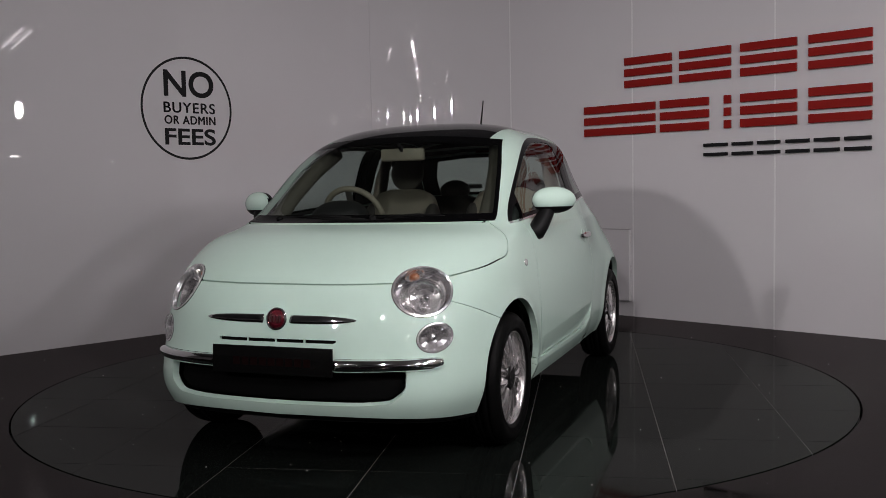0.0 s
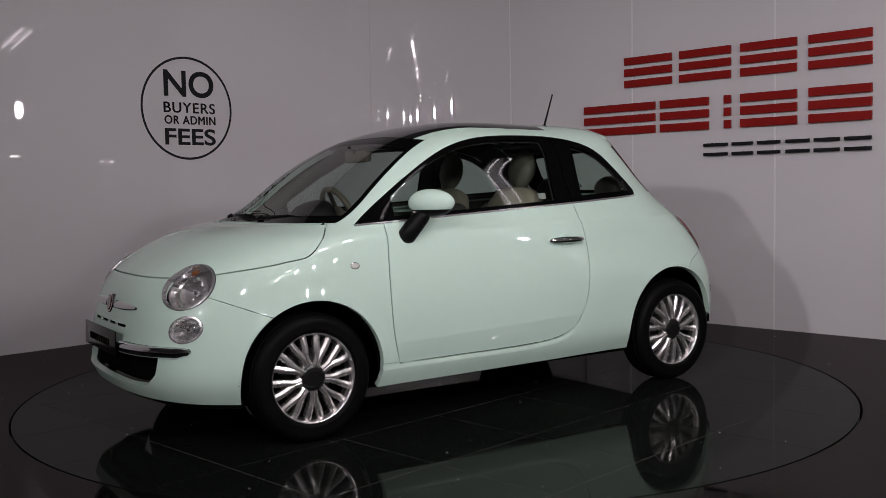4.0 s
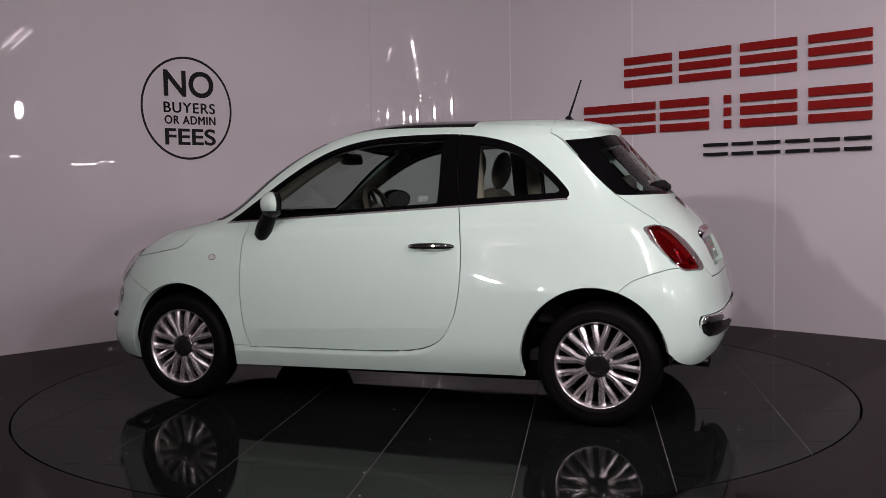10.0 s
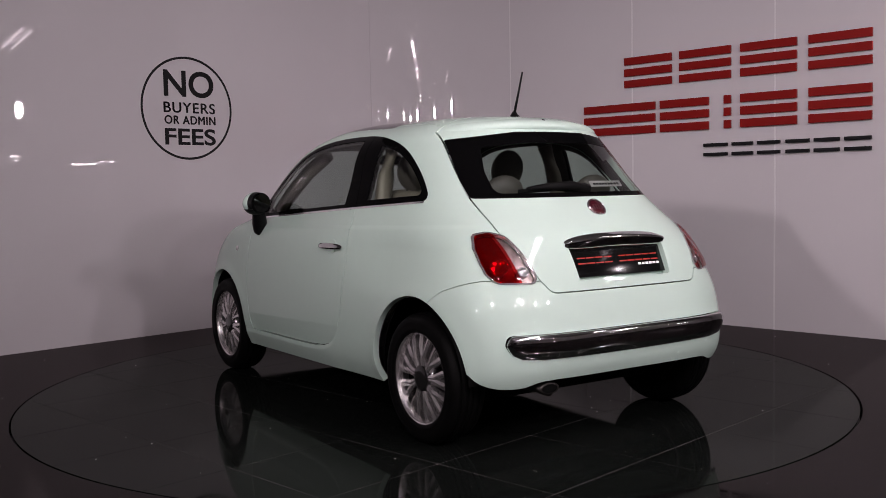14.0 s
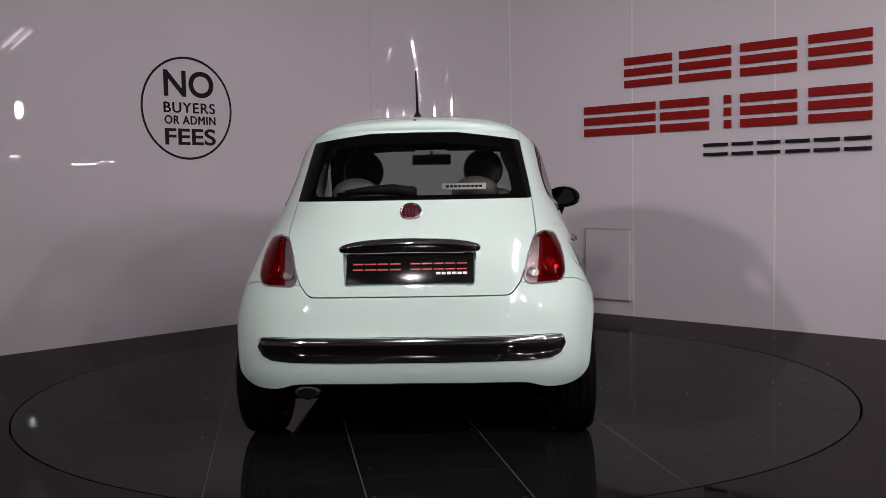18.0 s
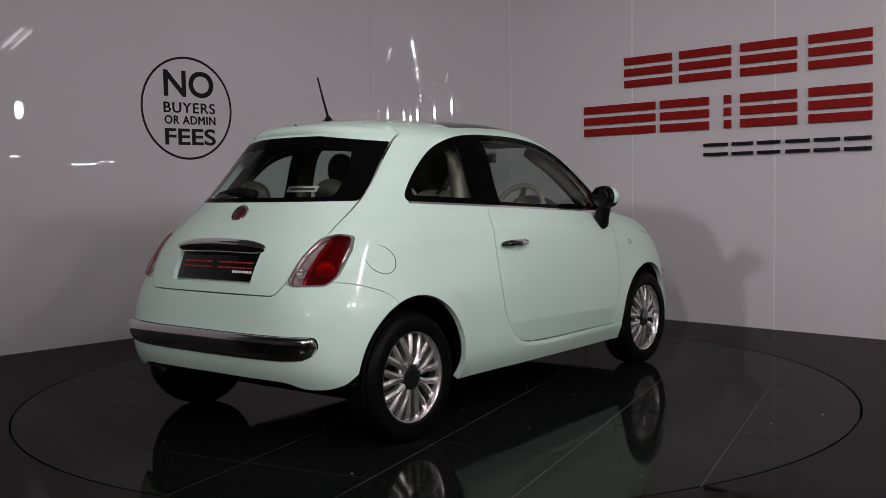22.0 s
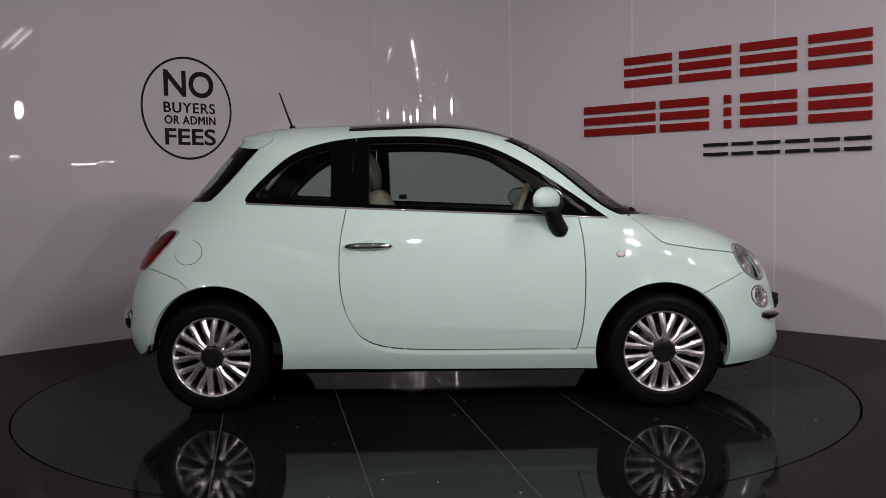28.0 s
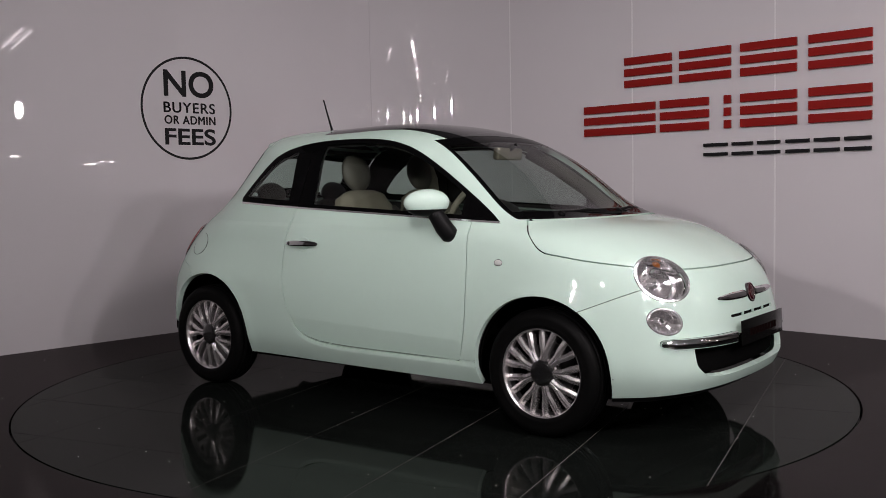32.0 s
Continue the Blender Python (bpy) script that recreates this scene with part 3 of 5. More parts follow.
def build_shell():
    """Cuts the half shell along all the outlines and sorts the pieces by panel."""
    V, T = shell()
    V[:, 1] = np.abs(V[:, 1])
    small = GAP * 0.6
    for f, gaps in ((F_ARCH, (0,)), (R_ARCH, (0,)), (SIDE_WINDOW, (0,)), (DOOR_GLASS, (0,)), (QUARTER_GLASS, (0,)), (DOOR, (DOOR_GAP, -DOOR_GAP)), (WINDSCREEN, (0,)), (WS_CLEAR, (0,)),
                    (ROOF_GLASS, (GAP,)), (HOOD, (GAP, -GAP)), (HEADLIGHT, (0, 0.0022, 0.010)), (FOGLIGHT, (0, 0.0018, 0.007)), (FRONT_BUMPER, (small, -small)), (REAR_BUMPER, (small, -small)),
                    (TAIL, (0, 0.007)), (HATCH, (GAP, -GAP)), (REAR_GLASS, (0,)), (RG_CLEAR, (0,)), (GRILLE, (0,)), (SLOT, (0,)), (BAR, (0,)), (TAIL_RED, (0,)), (UNDER, (0,)), (REAR_BAR, (0,)), (RECESS, (0,))):
        for g in gaps:
            V, T = split(V, T, shrink(f, g))
    V, T = split(V, T, lambda V: DOOR_LOW(X(V)) - Z(V) - 0.022)
    for z in (0.3175, 0.3205):
        V, T = split(V, T, lambda V: np.where(X(V) > 0.6, Z(V) - z, 1.0))
    for y in (0.4500, 0.4535):
        V, T = split(V, T, lambda V: np.where((Z(V) > 1.3) & (X(V) > -0.9), Y(V) - y, 1.0))
    V, T = split(V, T, lambda V: BELT(X(V)) - Z(V) - 0.009)
    # the lower door leans in below a sharp crease, behind the proud sill
    for g in (0.0, -0.006):
        V, T = split(V, T, shrink(CREASE, g))
    C = V[T].mean(1)
    name = np.full(len(T), "body", dtype="U24")
    fb, rb = FRONT_BUMPER(C), REAR_BUMPER(C)
    name[fb < 0] = "front_bumper"
    name[rb < 0] = "rear_bumper"
    h, d = HATCH(C), DOOR(C)
    name[h < 0] = "tailgate"
    name[(d < 0) & (Z(C) < BELT(X(C)) + 0.004)] = "door"
    hood = HOOD(C)
    name[hood < 0] = "bonnet"
    meets = 0.591 + (X(C) - 1.361) * 0.40 < HOOD_LINE(X(C)) - 0.01
    name[(np.abs(hood) < GAP) | ((np.abs(d) < DOOR_GAP) & (Z(C) < BELT(X(C)) + 0.004)) | (np.abs(h) < GAP) | ((np.abs(fb) < small) & meets & (Y(C) > 0.6)) | ((np.abs(rb) < small) & (h > 0))] = ""
    sw = SIDE_WINDOW(C)
    name[sw < 0] = "window_frame"
    name[(sw < 0) & (np.abs(d) < DOOR_GAP) & (X(C) < 0)] = ""
    name[DOOR_GLASS(C) < 0] = "door_glass"
    name[QUARTER_GLASS(C) < 0] = "quarter_glass"
    strip = (np.abs(sw) < 0.02) & (Z(C) < BELT(X(C))) & (Z(C) > BELT(X(C)) - 0.009) & (X(C) < 0.885) & (X(C) > -0.985) & (Y(C) > 0.45)
    name[strip] = "chrome_strip"
    rg = ROOF_GLASS(C)
    name[rg < 0] = ""
    name[rg < -GAP] = "roof_glass"
    name[WINDSCREEN(C) < 0] = "windscreen_border"
    name[WS_CLEAR(C) < 0] = "windscreen"
    name[REAR_GLASS(C) < 0] = "rear_window_border"
    name[RG_CLEAR(C) < 0] = "rear_window"
    for f, a, b, edge in ((HEADLIGHT, "headlight_lens", "headlight_bezel", 0.010), (FOGLIGHT, "fog_light_lens", "fog_light_bezel", 0.007), (TAIL, "tail_light_lens", "tail_light_bezel", 0.007)):
        q = f(C)
        name[q < 0] = b
        name[q < -edge] = a
    name[(name == "headlight_bezel") & (HEADLIGHT(C) > -0.0022)] = "headlight_gasket"
    name[(name == "fog_light_bezel") & (FOGLIGHT(C) > -0.0018)] = "fog_light_gasket"
    name[(name == "tail_light_lens") & (TAIL_RED(C) < 0)] = "tail_light_red"
    name[GRILLE(C) < 0] = "grille"
    name[SLOT(C) < 0] = ""
    name[BAR(C) < 0] = "front_bar"
    name[REAR_BAR(C) < 0] = "rear_bar"
    name[RECESS(C) < 0] = "plate_recess"
    name[(F_ARCH(C) < 0) & (Y(C) > 0.4)] = ""
    name[(R_ARCH(C) < 0) & (Y(C) > 0.4)] = ""
    name[UNDER(C) > 0] = ""
    name[(Z(C) > 0.3175) & (Z(C) < 0.3205) & (X(C) > 0.705) & (X(C) < 0.83)] = ""
    name[(Y(C) > 0.4500) & (Y(C) < 0.4535) & (X(C) > -0.868) & (X(C) < -0.462) & (Z(C) > 1.4)] = ""
    # the sill's sloping upper edge
    sill = np.zeros(len(V), bool)
    sill[T[name == "body"].ravel()] = True
    ledge = np.clip((DOOR_LOW(X(V)) - GAP - Z(V)) / 0.020, 0, 1) * np.clip((0.86 - X(V)) / 0.08, 0, 1) * np.clip((X(V) + 0.44) / 0.14, 0, 1)
    V[:, 1] += np.where(sill & (Y(V) > 0.6) & (X(V) > -0.44) & (X(V) < 0.86), 0.006 * ledge, 0)
    inner = np.zeros(len(V), bool)
    inner[T[name == "door"].ravel()] = True
    depth = np.clip(CREASE(V), 0, 1) * 0.13 * np.clip((0.78 - X(V)) / 0.12, 0, 1)
    V[:, 1] -= np.where(inner, depth, 0)
    return V, T, name


def panel(V, T, sides=(1, -1), flange=0.014, out=0.0):
    """Vertices and faces of a cut piece, on one or both flanks, with its edges turned inwards."""
    used, inv = np.unique(T, return_inverse=True)
    P, F = V[used].copy(), inv.reshape(T.shape)
    N = np.zeros_like(P)
    fn = np.cross(P[F[:, 1]] - P[F[:, 0]], P[F[:, 2]] - P[F[:, 0]])
    if (fn * (P[F].mean(1) - np.array([0, 0, 0.7]))).sum() < 0:
        F, fn = F[:, ::-1], -fn
    for k in range(3):
        np.add.at(N, F[:, k], fn)
    N /= np.linalg.norm(N, axis=1)[:, None] + 1e-12
    P += N * (out if np.isscalar(out) else out[used][:, None])
    if flange:
        E = np.sort(np.r_[F[:, [0, 1]], F[:, [1, 2]], F[:, [2, 0]]], 1)
        D = np.r_[F[:, [0, 1]], F[:, [1, 2]], F[:, [2, 0]]]
        _, first, count = np.unique(E, axis=0, return_index=True, return_counts=True)
        B = D[first[count == 1]]
        B = B[(P[B][:, :, 1] > 1e-4).any(1)]
        n = len(P)
        top, low = P[B.ravel()], P[B.ravel()] - N[B.ravel()] * flange
        m = len(top)
        i = np.arange(0, m, 2)
        Q = np.stack([n + i + 1, n + i, n + m + i, n + m + i + 1], 1)
        P = np.r_[P, top, low]
    verts, faces = [], []
    for s in sides:
        base = len(verts)
        verts += (P * [1, s, 1]).tolist()
        fl = F.tolist() + (Q.tolist() if flange else [])
        faces += [[base + i for i in (f if s > 0 else f[::-1])] for f in fl]
    return verts, faces


def refine(V, T, times=1):
    """Splits each triangle in four."""
    for _ in range(times):
        E = np.sort(np.r_[T[:, [0, 1]], T[:, [1, 2]], T[:, [2, 0]]], 1)
        U, inv = np.unique(E, axis=0, return_inverse=True)
        inv = inv.ravel()
        n, m = len(V), len(T)
        V = np.r_[V, V[U].mean(1)]
        a, b, c = n + inv[:m], n + inv[m:2 * m], n + inv[2 * m:]
        T = np.r_[np.stack([T[:, 0], a, c], 1), np.stack([a, T[:, 1], b], 1), np.stack([c, b, T[:, 2]], 1), np.stack([a, b, c], 1)]
    return V, T


def rounded(V, T, f, depth, reach, sides=(1, -1), flange=0.012, times=2):
    """A cut piece swollen outwards from its edge, like a rounded bar."""
    V, T = refine(V, T, times)
    d = np.clip(-f(V) / reach, 0, 1)
    return panel(V, T, sides, flange, depth * np.sqrt(1 - (1 - d) ** 2))


def welded(name, verts, faces, mat, parent, label=""):
    ob = mesh_part(name, verts, faces, mat, parent, label)
    bm = bmesh.new()
    bm.from_mesh(ob.data)
    bmesh.ops.remove_doubles(bm, verts=[v for v in bm.verts if abs(v.co.y) < 2e-4], dist=3e-4)
    bm.to_mesh(ob.data)
    bm.free()
    return ob


def pick(V, ax, q, near=None):
    """The shell's point and outward normal nearest to two of its coordinates."""
    m = V if near is None else V[near(V)]
    d = np.hypot(m[:, ax[0]] - q[0], m[:, ax[1]] - q[1])
    k = np.argsort(d)[:14]
    P = m[k]
    w = 1 / (d[k] + 1e-4)
    p = (P * w[:, None]).sum(0) / w.sum()
    c = P - P.mean(0)
    n = np.linalg.svd(c)[2][2]
    n = n * (1 if n @ (p - np.array([0, 0, 0.7])) > 0 else -1)
    return Vector(p), Vector(n)


def facing(p, n, up=Vector((0, 0, 1))):
    """A pose at p whose z axis is n and whose y axis is as near to up as it can be."""
    z = Vector(n).normalized()
    x = Vector(up).cross(z).normalized()
    y = z.cross(x)
    return Matrix.Translation(p) @ Matrix((x, y, z)).transposed().to_4x4()


def flip(m):
    """The same pose on the other flank."""
    s = Matrix.Diagonal((1, -1, 1, 1))
    return s @ m @ Matrix.Diagonal((-1, 1, 1, 1))


def shaped_bm(half, fn, rings=14, segs=28):
    """A ball with half sizes, pushed into shape by fn(direction) -> scale."""
    bm = bmesh.new()
    bmesh.ops.create_uvsphere(bm, u_segments=segs, v_segments=rings, radius=1)
    for v in bm.verts:
        s = fn(v.co.copy())
        v.co = Vector((v.co.x * half[0] * s[0], v.co.y * half[1] * s[1], v.co.z * half[2] * s[2]))
    return bm


def pillow_bm(sx, sy, sz, p=4.0, m=Matrix(), segs=24):
    """A soft box: a superellipsoid."""
    bm = bmesh.new()
    bmesh.ops.create_uvsphere(bm, u_segments=segs, v_segments=segs // 2, radius=1)
    for v in bm.verts:
        a = (abs(v.co.x) ** p + abs(v.co.y) ** p + abs(v.co.z) ** p) ** (1 / p)
        v.co = Vector((v.co.x / a * sx / 2, v.co.y / a * sy / 2, v.co.z / a * sz / 2))
    bm.transform(m)
    return bm


# ---- wheels ----
def spoke_bm(centre, side, r0, r1, w0, w1, top, deep):
    """One prong of a forked spoke from radius r0 to r1: it keeps to the stem at first, then swings aside; a ridge runs along it."""
    bm = bmesh.new()
    rows = []
    n = 9
    for k in range(n + 1):
        t = k / n
        r = r0 + (r1 - r0) * t
        k2 = min(1.0, max(0.0, (r - 0.098) / 0.0985))
        a = centre + side * (0.0055 + 0.0275 * k2 * (1.4 - 0.4 * k2)) / r
        w = w0 + (w1 - w0) * t
        z = top - 0.010 * t - 0.022 * t * t + 0.018 * t
        c, s = math.cos(a), math.sin(a)
        row = []
        for off, h in ((-0.5, -deep), (-0.5, -0.0065), (-0.10, 0.0), (0.10, 0.0), (0.5, -0.0065), (0.5, -deep)):
            row.append(bm.verts.new((r * c - off * w * s, r * s + off * w * c, z + h)))
        rows.append(row)
    for p, q in zip(rows, rows[1:]):
        for i in range(5):
            bm.faces.new((p[i], p[i + 1], q[i + 1], q[i]))
    bm.faces.new(rows[0][::-1])
    bm.faces.new(rows[-1])
    bmesh.ops.recalc_face_normals(bm, faces=bm.faces[:])
    return bm


def wheel_parts(car, where, side, turn):
    """A wheel with tyre, rim, nine forked spokes, brake disc and a black centre cap; side +1 has its face towards +y."""
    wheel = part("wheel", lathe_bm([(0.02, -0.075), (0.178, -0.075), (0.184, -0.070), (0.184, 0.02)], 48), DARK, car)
    wheel.matrix_basis = Matrix.Translation(where) @ pose(0, 0, 0, -90 * side, 0, 0) @ pose(0, 0, 0, 0, 0, turn)
    tyre = [(0.197, 0.066), (0.203, 0.078), (0.214, 0.086), (0.224, 0.0885), (0.227, 0.0875), (0.246, 0.0915), (0.262, 0.0895), (0.274, 0.083), (0.283, 0.073), (0.2885, 0.061), (0.2905, 0.050),
            (0.2850, 0.0485), (0.2850, 0.0440), (0.2918, 0.0430), (0.2925, 0.0140), (0.2860, 0.0130), (0.2860, 0.0085), (0.2928, 0.0075),
            (0.2928, -0.0075), (0.2860, -0.0085), (0.2860, -0.0130), (0.2925, -0.0140), (0.2918, -0.0430), (0.2850, -0.0440), (0.2850, -0.0485), (0.2905, -0.050),
            (0.2885, -0.061), (0.283, -0.073), (0.270, -0.086), (0.246, -0.091), (0.21, -0.084), (0.197, -0.07)]
    part("tyre", lathe_bm(tyre, 84), RUBBER, wheel)
    part("rim", lathe_bm([(0.1935, 0.052), (0.1945, 0.062), (0.1975, 0.0725), (0.2030, 0.0795), (0.2060, 0.078), (0.207, 0.072), (0.203, 0.066), (0.1985, 0.060), (0.1945, 0.045)], 84), ALLOY, wheel, "bright alloy rim")
    part("barrel", lathe_bm([(0.1945, 0.045), (0.186, 0.01), (0.184, -0.07)], 60), DARK_STEEL, wheel)
    for k in range(9):
        a = 2 * math.pi * k / 9
        bm = join_bm(spoke_bm(a, -1, 0.058, 0.1990, 0.026, 0.032, 0.071, 0.036), spoke_bm(a, 1, 0.058, 0.1990, 0.026, 0.032, 0.0708, 0.036))
        part("spoke", bm, ALLOY, wheel, smooth=False)
    part("hub", lathe_bm([(0, 0.05), (0.066, 0.056), (0.072, 0.046), (0.072, 0.0), (0, 0.0)], 36), ALLOY, wheel)
    part("centre_cap", lathe_bm([(0, 0.0765), (0.030, 0.0760), (0.050, 0.0740), (0.0595, 0.0690), (0.0625, 0.0620), (0.0625, 0.050)], 44), CAP_BLACK, wheel, "glossy black centre cap")
    part("brake_disc", lathe_bm([(0.06, -0.012), (0.128, -0.012), (0.128, -0.03), (0.06, -0.03)], 44), DARK_STEEL, wheel)
    for k in range(4):
        a = 2 * math.pi * (k + 0.5) / 4
        part("wheel_bolt", lathe_bm([(0, 0.060), (0.008, 0.060), (0.009, 0.05)], 10, Matrix.Translation((0.045 * math.cos(a), 0.045 * math.sin(a), 0.0))), DARK_STEEL, wheel)
    return wheel


# ---- seats and cabin ----
def build_seat(car, x, y):
    """A front seat: cushion, backrest and a round headrest on two posts."""
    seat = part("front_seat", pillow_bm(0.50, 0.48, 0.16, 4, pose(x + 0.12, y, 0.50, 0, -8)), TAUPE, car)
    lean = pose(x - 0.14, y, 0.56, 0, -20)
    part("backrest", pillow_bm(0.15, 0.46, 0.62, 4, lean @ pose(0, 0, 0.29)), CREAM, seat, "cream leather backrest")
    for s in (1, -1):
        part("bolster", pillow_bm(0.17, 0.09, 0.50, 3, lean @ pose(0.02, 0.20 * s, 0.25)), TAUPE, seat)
    top = Vector((x - 0.36, y, 1.232))
    for s in (1, -1):
        part("headrest_post", tube_bm([top + Vector((0.045, 0.045 * s, -0.20)), top + Vector((0.0, 0.045 * s, -0.04))], 0.006), CHROME, seat)
    head = shaped_bm((0.050, 0.108, 0.112), lambda v: (1.0, 1.0, 1.0), 18, 32)
    head.transform(Matrix.Translation(top) @ pose(0, 0, 0, 0, -12))
    part("headrest", head, HEADREST, seat, "round beige-grey headrest")
    return seat


def build_cabin(car, V, T, name):
    """All that shows through the windows."""
    # lining of the roof and pillars in dark grey, a little inside the shell
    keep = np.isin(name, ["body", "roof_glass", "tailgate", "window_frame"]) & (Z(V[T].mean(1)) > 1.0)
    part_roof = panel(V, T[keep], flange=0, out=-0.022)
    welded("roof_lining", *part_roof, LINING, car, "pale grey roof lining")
    low = np.isin(name, ["body", "door", "rear_bumper", "tailgate", "front_bumper", "bonnet"]) & (Z(V[T].mean(1)) <= 1.0)
    welded("cabin_lining", *panel(V, T[low & (X(V[T].mean(1)) < 0.9)], flange=0, out=-0.035), DASH, car, "dark lining of the doors and sides")
    part("cabin_floor", box_bm(2.2, 1.20, 0.06, pose(-0.05, 0, 0.30)), DASH, car, smooth=False)
    # dashboard
    bm = pillow_bm(0.52, 1.30, 0.26, 5, pose(0.78, 0, 0.845, 0, 6))
    part("dashboard", bm, DASH, car, "dark dashboard")
    part("instrument_hood", pillow_bm(0.24, 0.30, 0.17, 2.6, pose(0.60, -0.32, 0.985, 0, 18)), DASH, car)
    part("dash_panel", pillow_bm(0.03, 1.18, 0.13, 5, pose(0.535, 0, 0.86, 0, -10)), CREAM, car, "cream dashboard panel")
    # steering wheel, on the right-hand side
    hub = pose(0.43, -0.315, 0.985, 0, -66)
    pts = [hub @ Vector((0.170 * math.cos(a), 0.170 * math.sin(a), 0)) for a in np.linspace(0, 2 * math.pi, 41)[:-1]]
    wheel = part("steering_wheel", tube_bm(pts, 0.0165, 10, True), CREAM, car, "cream steering wheel")
    part("hub_pad", pillow_bm(0.13, 0.15, 0.05, 3, hub @ pose(0, 0, -0.01)), CREAM, wheel)
    for a in (0, 180, 270):
        part("wheel_spoke", box_bm(0.12, 0.035, 0.014, hub @ pose(0, 0, 0, 0, 0, a) @ pose(0.11, 0, -0.004), 0.005), TAUPE, wheel)
    part("steering_column", tube_bm([hub @ Vector((0, 0, -0.02)), (0.62, -0.315, 0.87)], 0.045), DASH, car)
    # seats
    build_seat(car, -0.05, 0.325)
    build_seat(car, 0.0, -0.322)
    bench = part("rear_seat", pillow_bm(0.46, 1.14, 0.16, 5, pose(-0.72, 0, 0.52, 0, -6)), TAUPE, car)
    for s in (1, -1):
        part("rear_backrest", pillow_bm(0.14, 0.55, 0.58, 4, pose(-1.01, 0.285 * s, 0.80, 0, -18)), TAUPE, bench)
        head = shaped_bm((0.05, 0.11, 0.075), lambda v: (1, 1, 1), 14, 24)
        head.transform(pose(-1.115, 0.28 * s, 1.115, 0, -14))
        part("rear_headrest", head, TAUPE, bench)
    part("parcel_shelf", box_bm(0.20, 0.86, 0.03, pose(-1.19, 0, 1.045), 0.01), DASH, car)
    # inside mirror
    mirror = part("inside_mirror", box_bm(0.035, 0.245, 0.066, pose(0.475, 0.0, 1.315, 0, 8), 0.012), CREAM, car, "cream inside mirror")
    part("mirror_stalk", tube_bm([(0.49, 0, 1.335), (0.53, 0, 1.365)], 0.010), BLACK_PLASTIC, mirror)
    part("mirror_face", box_bm(0.004, 0.22, 0.048, pose(0.4555, 0, 1.3125, 0, 8)), MIRROR, mirror, smooth=False)
    for s in (1, -1):
        part("sun_visor", box_bm(0.14, 0.34, 0.012, pose(0.36, 0.27 * s, 1.385, 0, 12), 0.005), LINING, car)
        # trim up the windscreen pillars and the pillars behind the doors
        pts = [(0.836, 0.570, 0.973), (0.656, 0.552, 1.113), (0.476, 0.518, 1.240), (0.316, 0.470, 1.338)]
        part("pillar_trim", tube_bm([(x, y * s, z) for x, y, z in pts], 0.041, 12), CREAM_TRIM, car, "cream windscreen pillar trim darkened for cabin shade")
        pts = [(-0.500, 0.600, 0.93), (-0.498, 0.585, 1.05), (-0.490, 0.552, 1.20), (-0.480, 0.500, 1.36)]
        part("door_pillar_trim", tube_bm([(x, y * s, z) for x, y, z in pts], 0.042, 12), CREAM, car, "cream trim behind the door")
        part("door_mirror_speaker", lathe_bm([(0, 0.0), (0.05, 0.0), (0.055, -0.01)], 20, facing((0.70, 0.64 * s, 0.985), (0, -s, 0.3))), BLACK_PLASTIC, car)


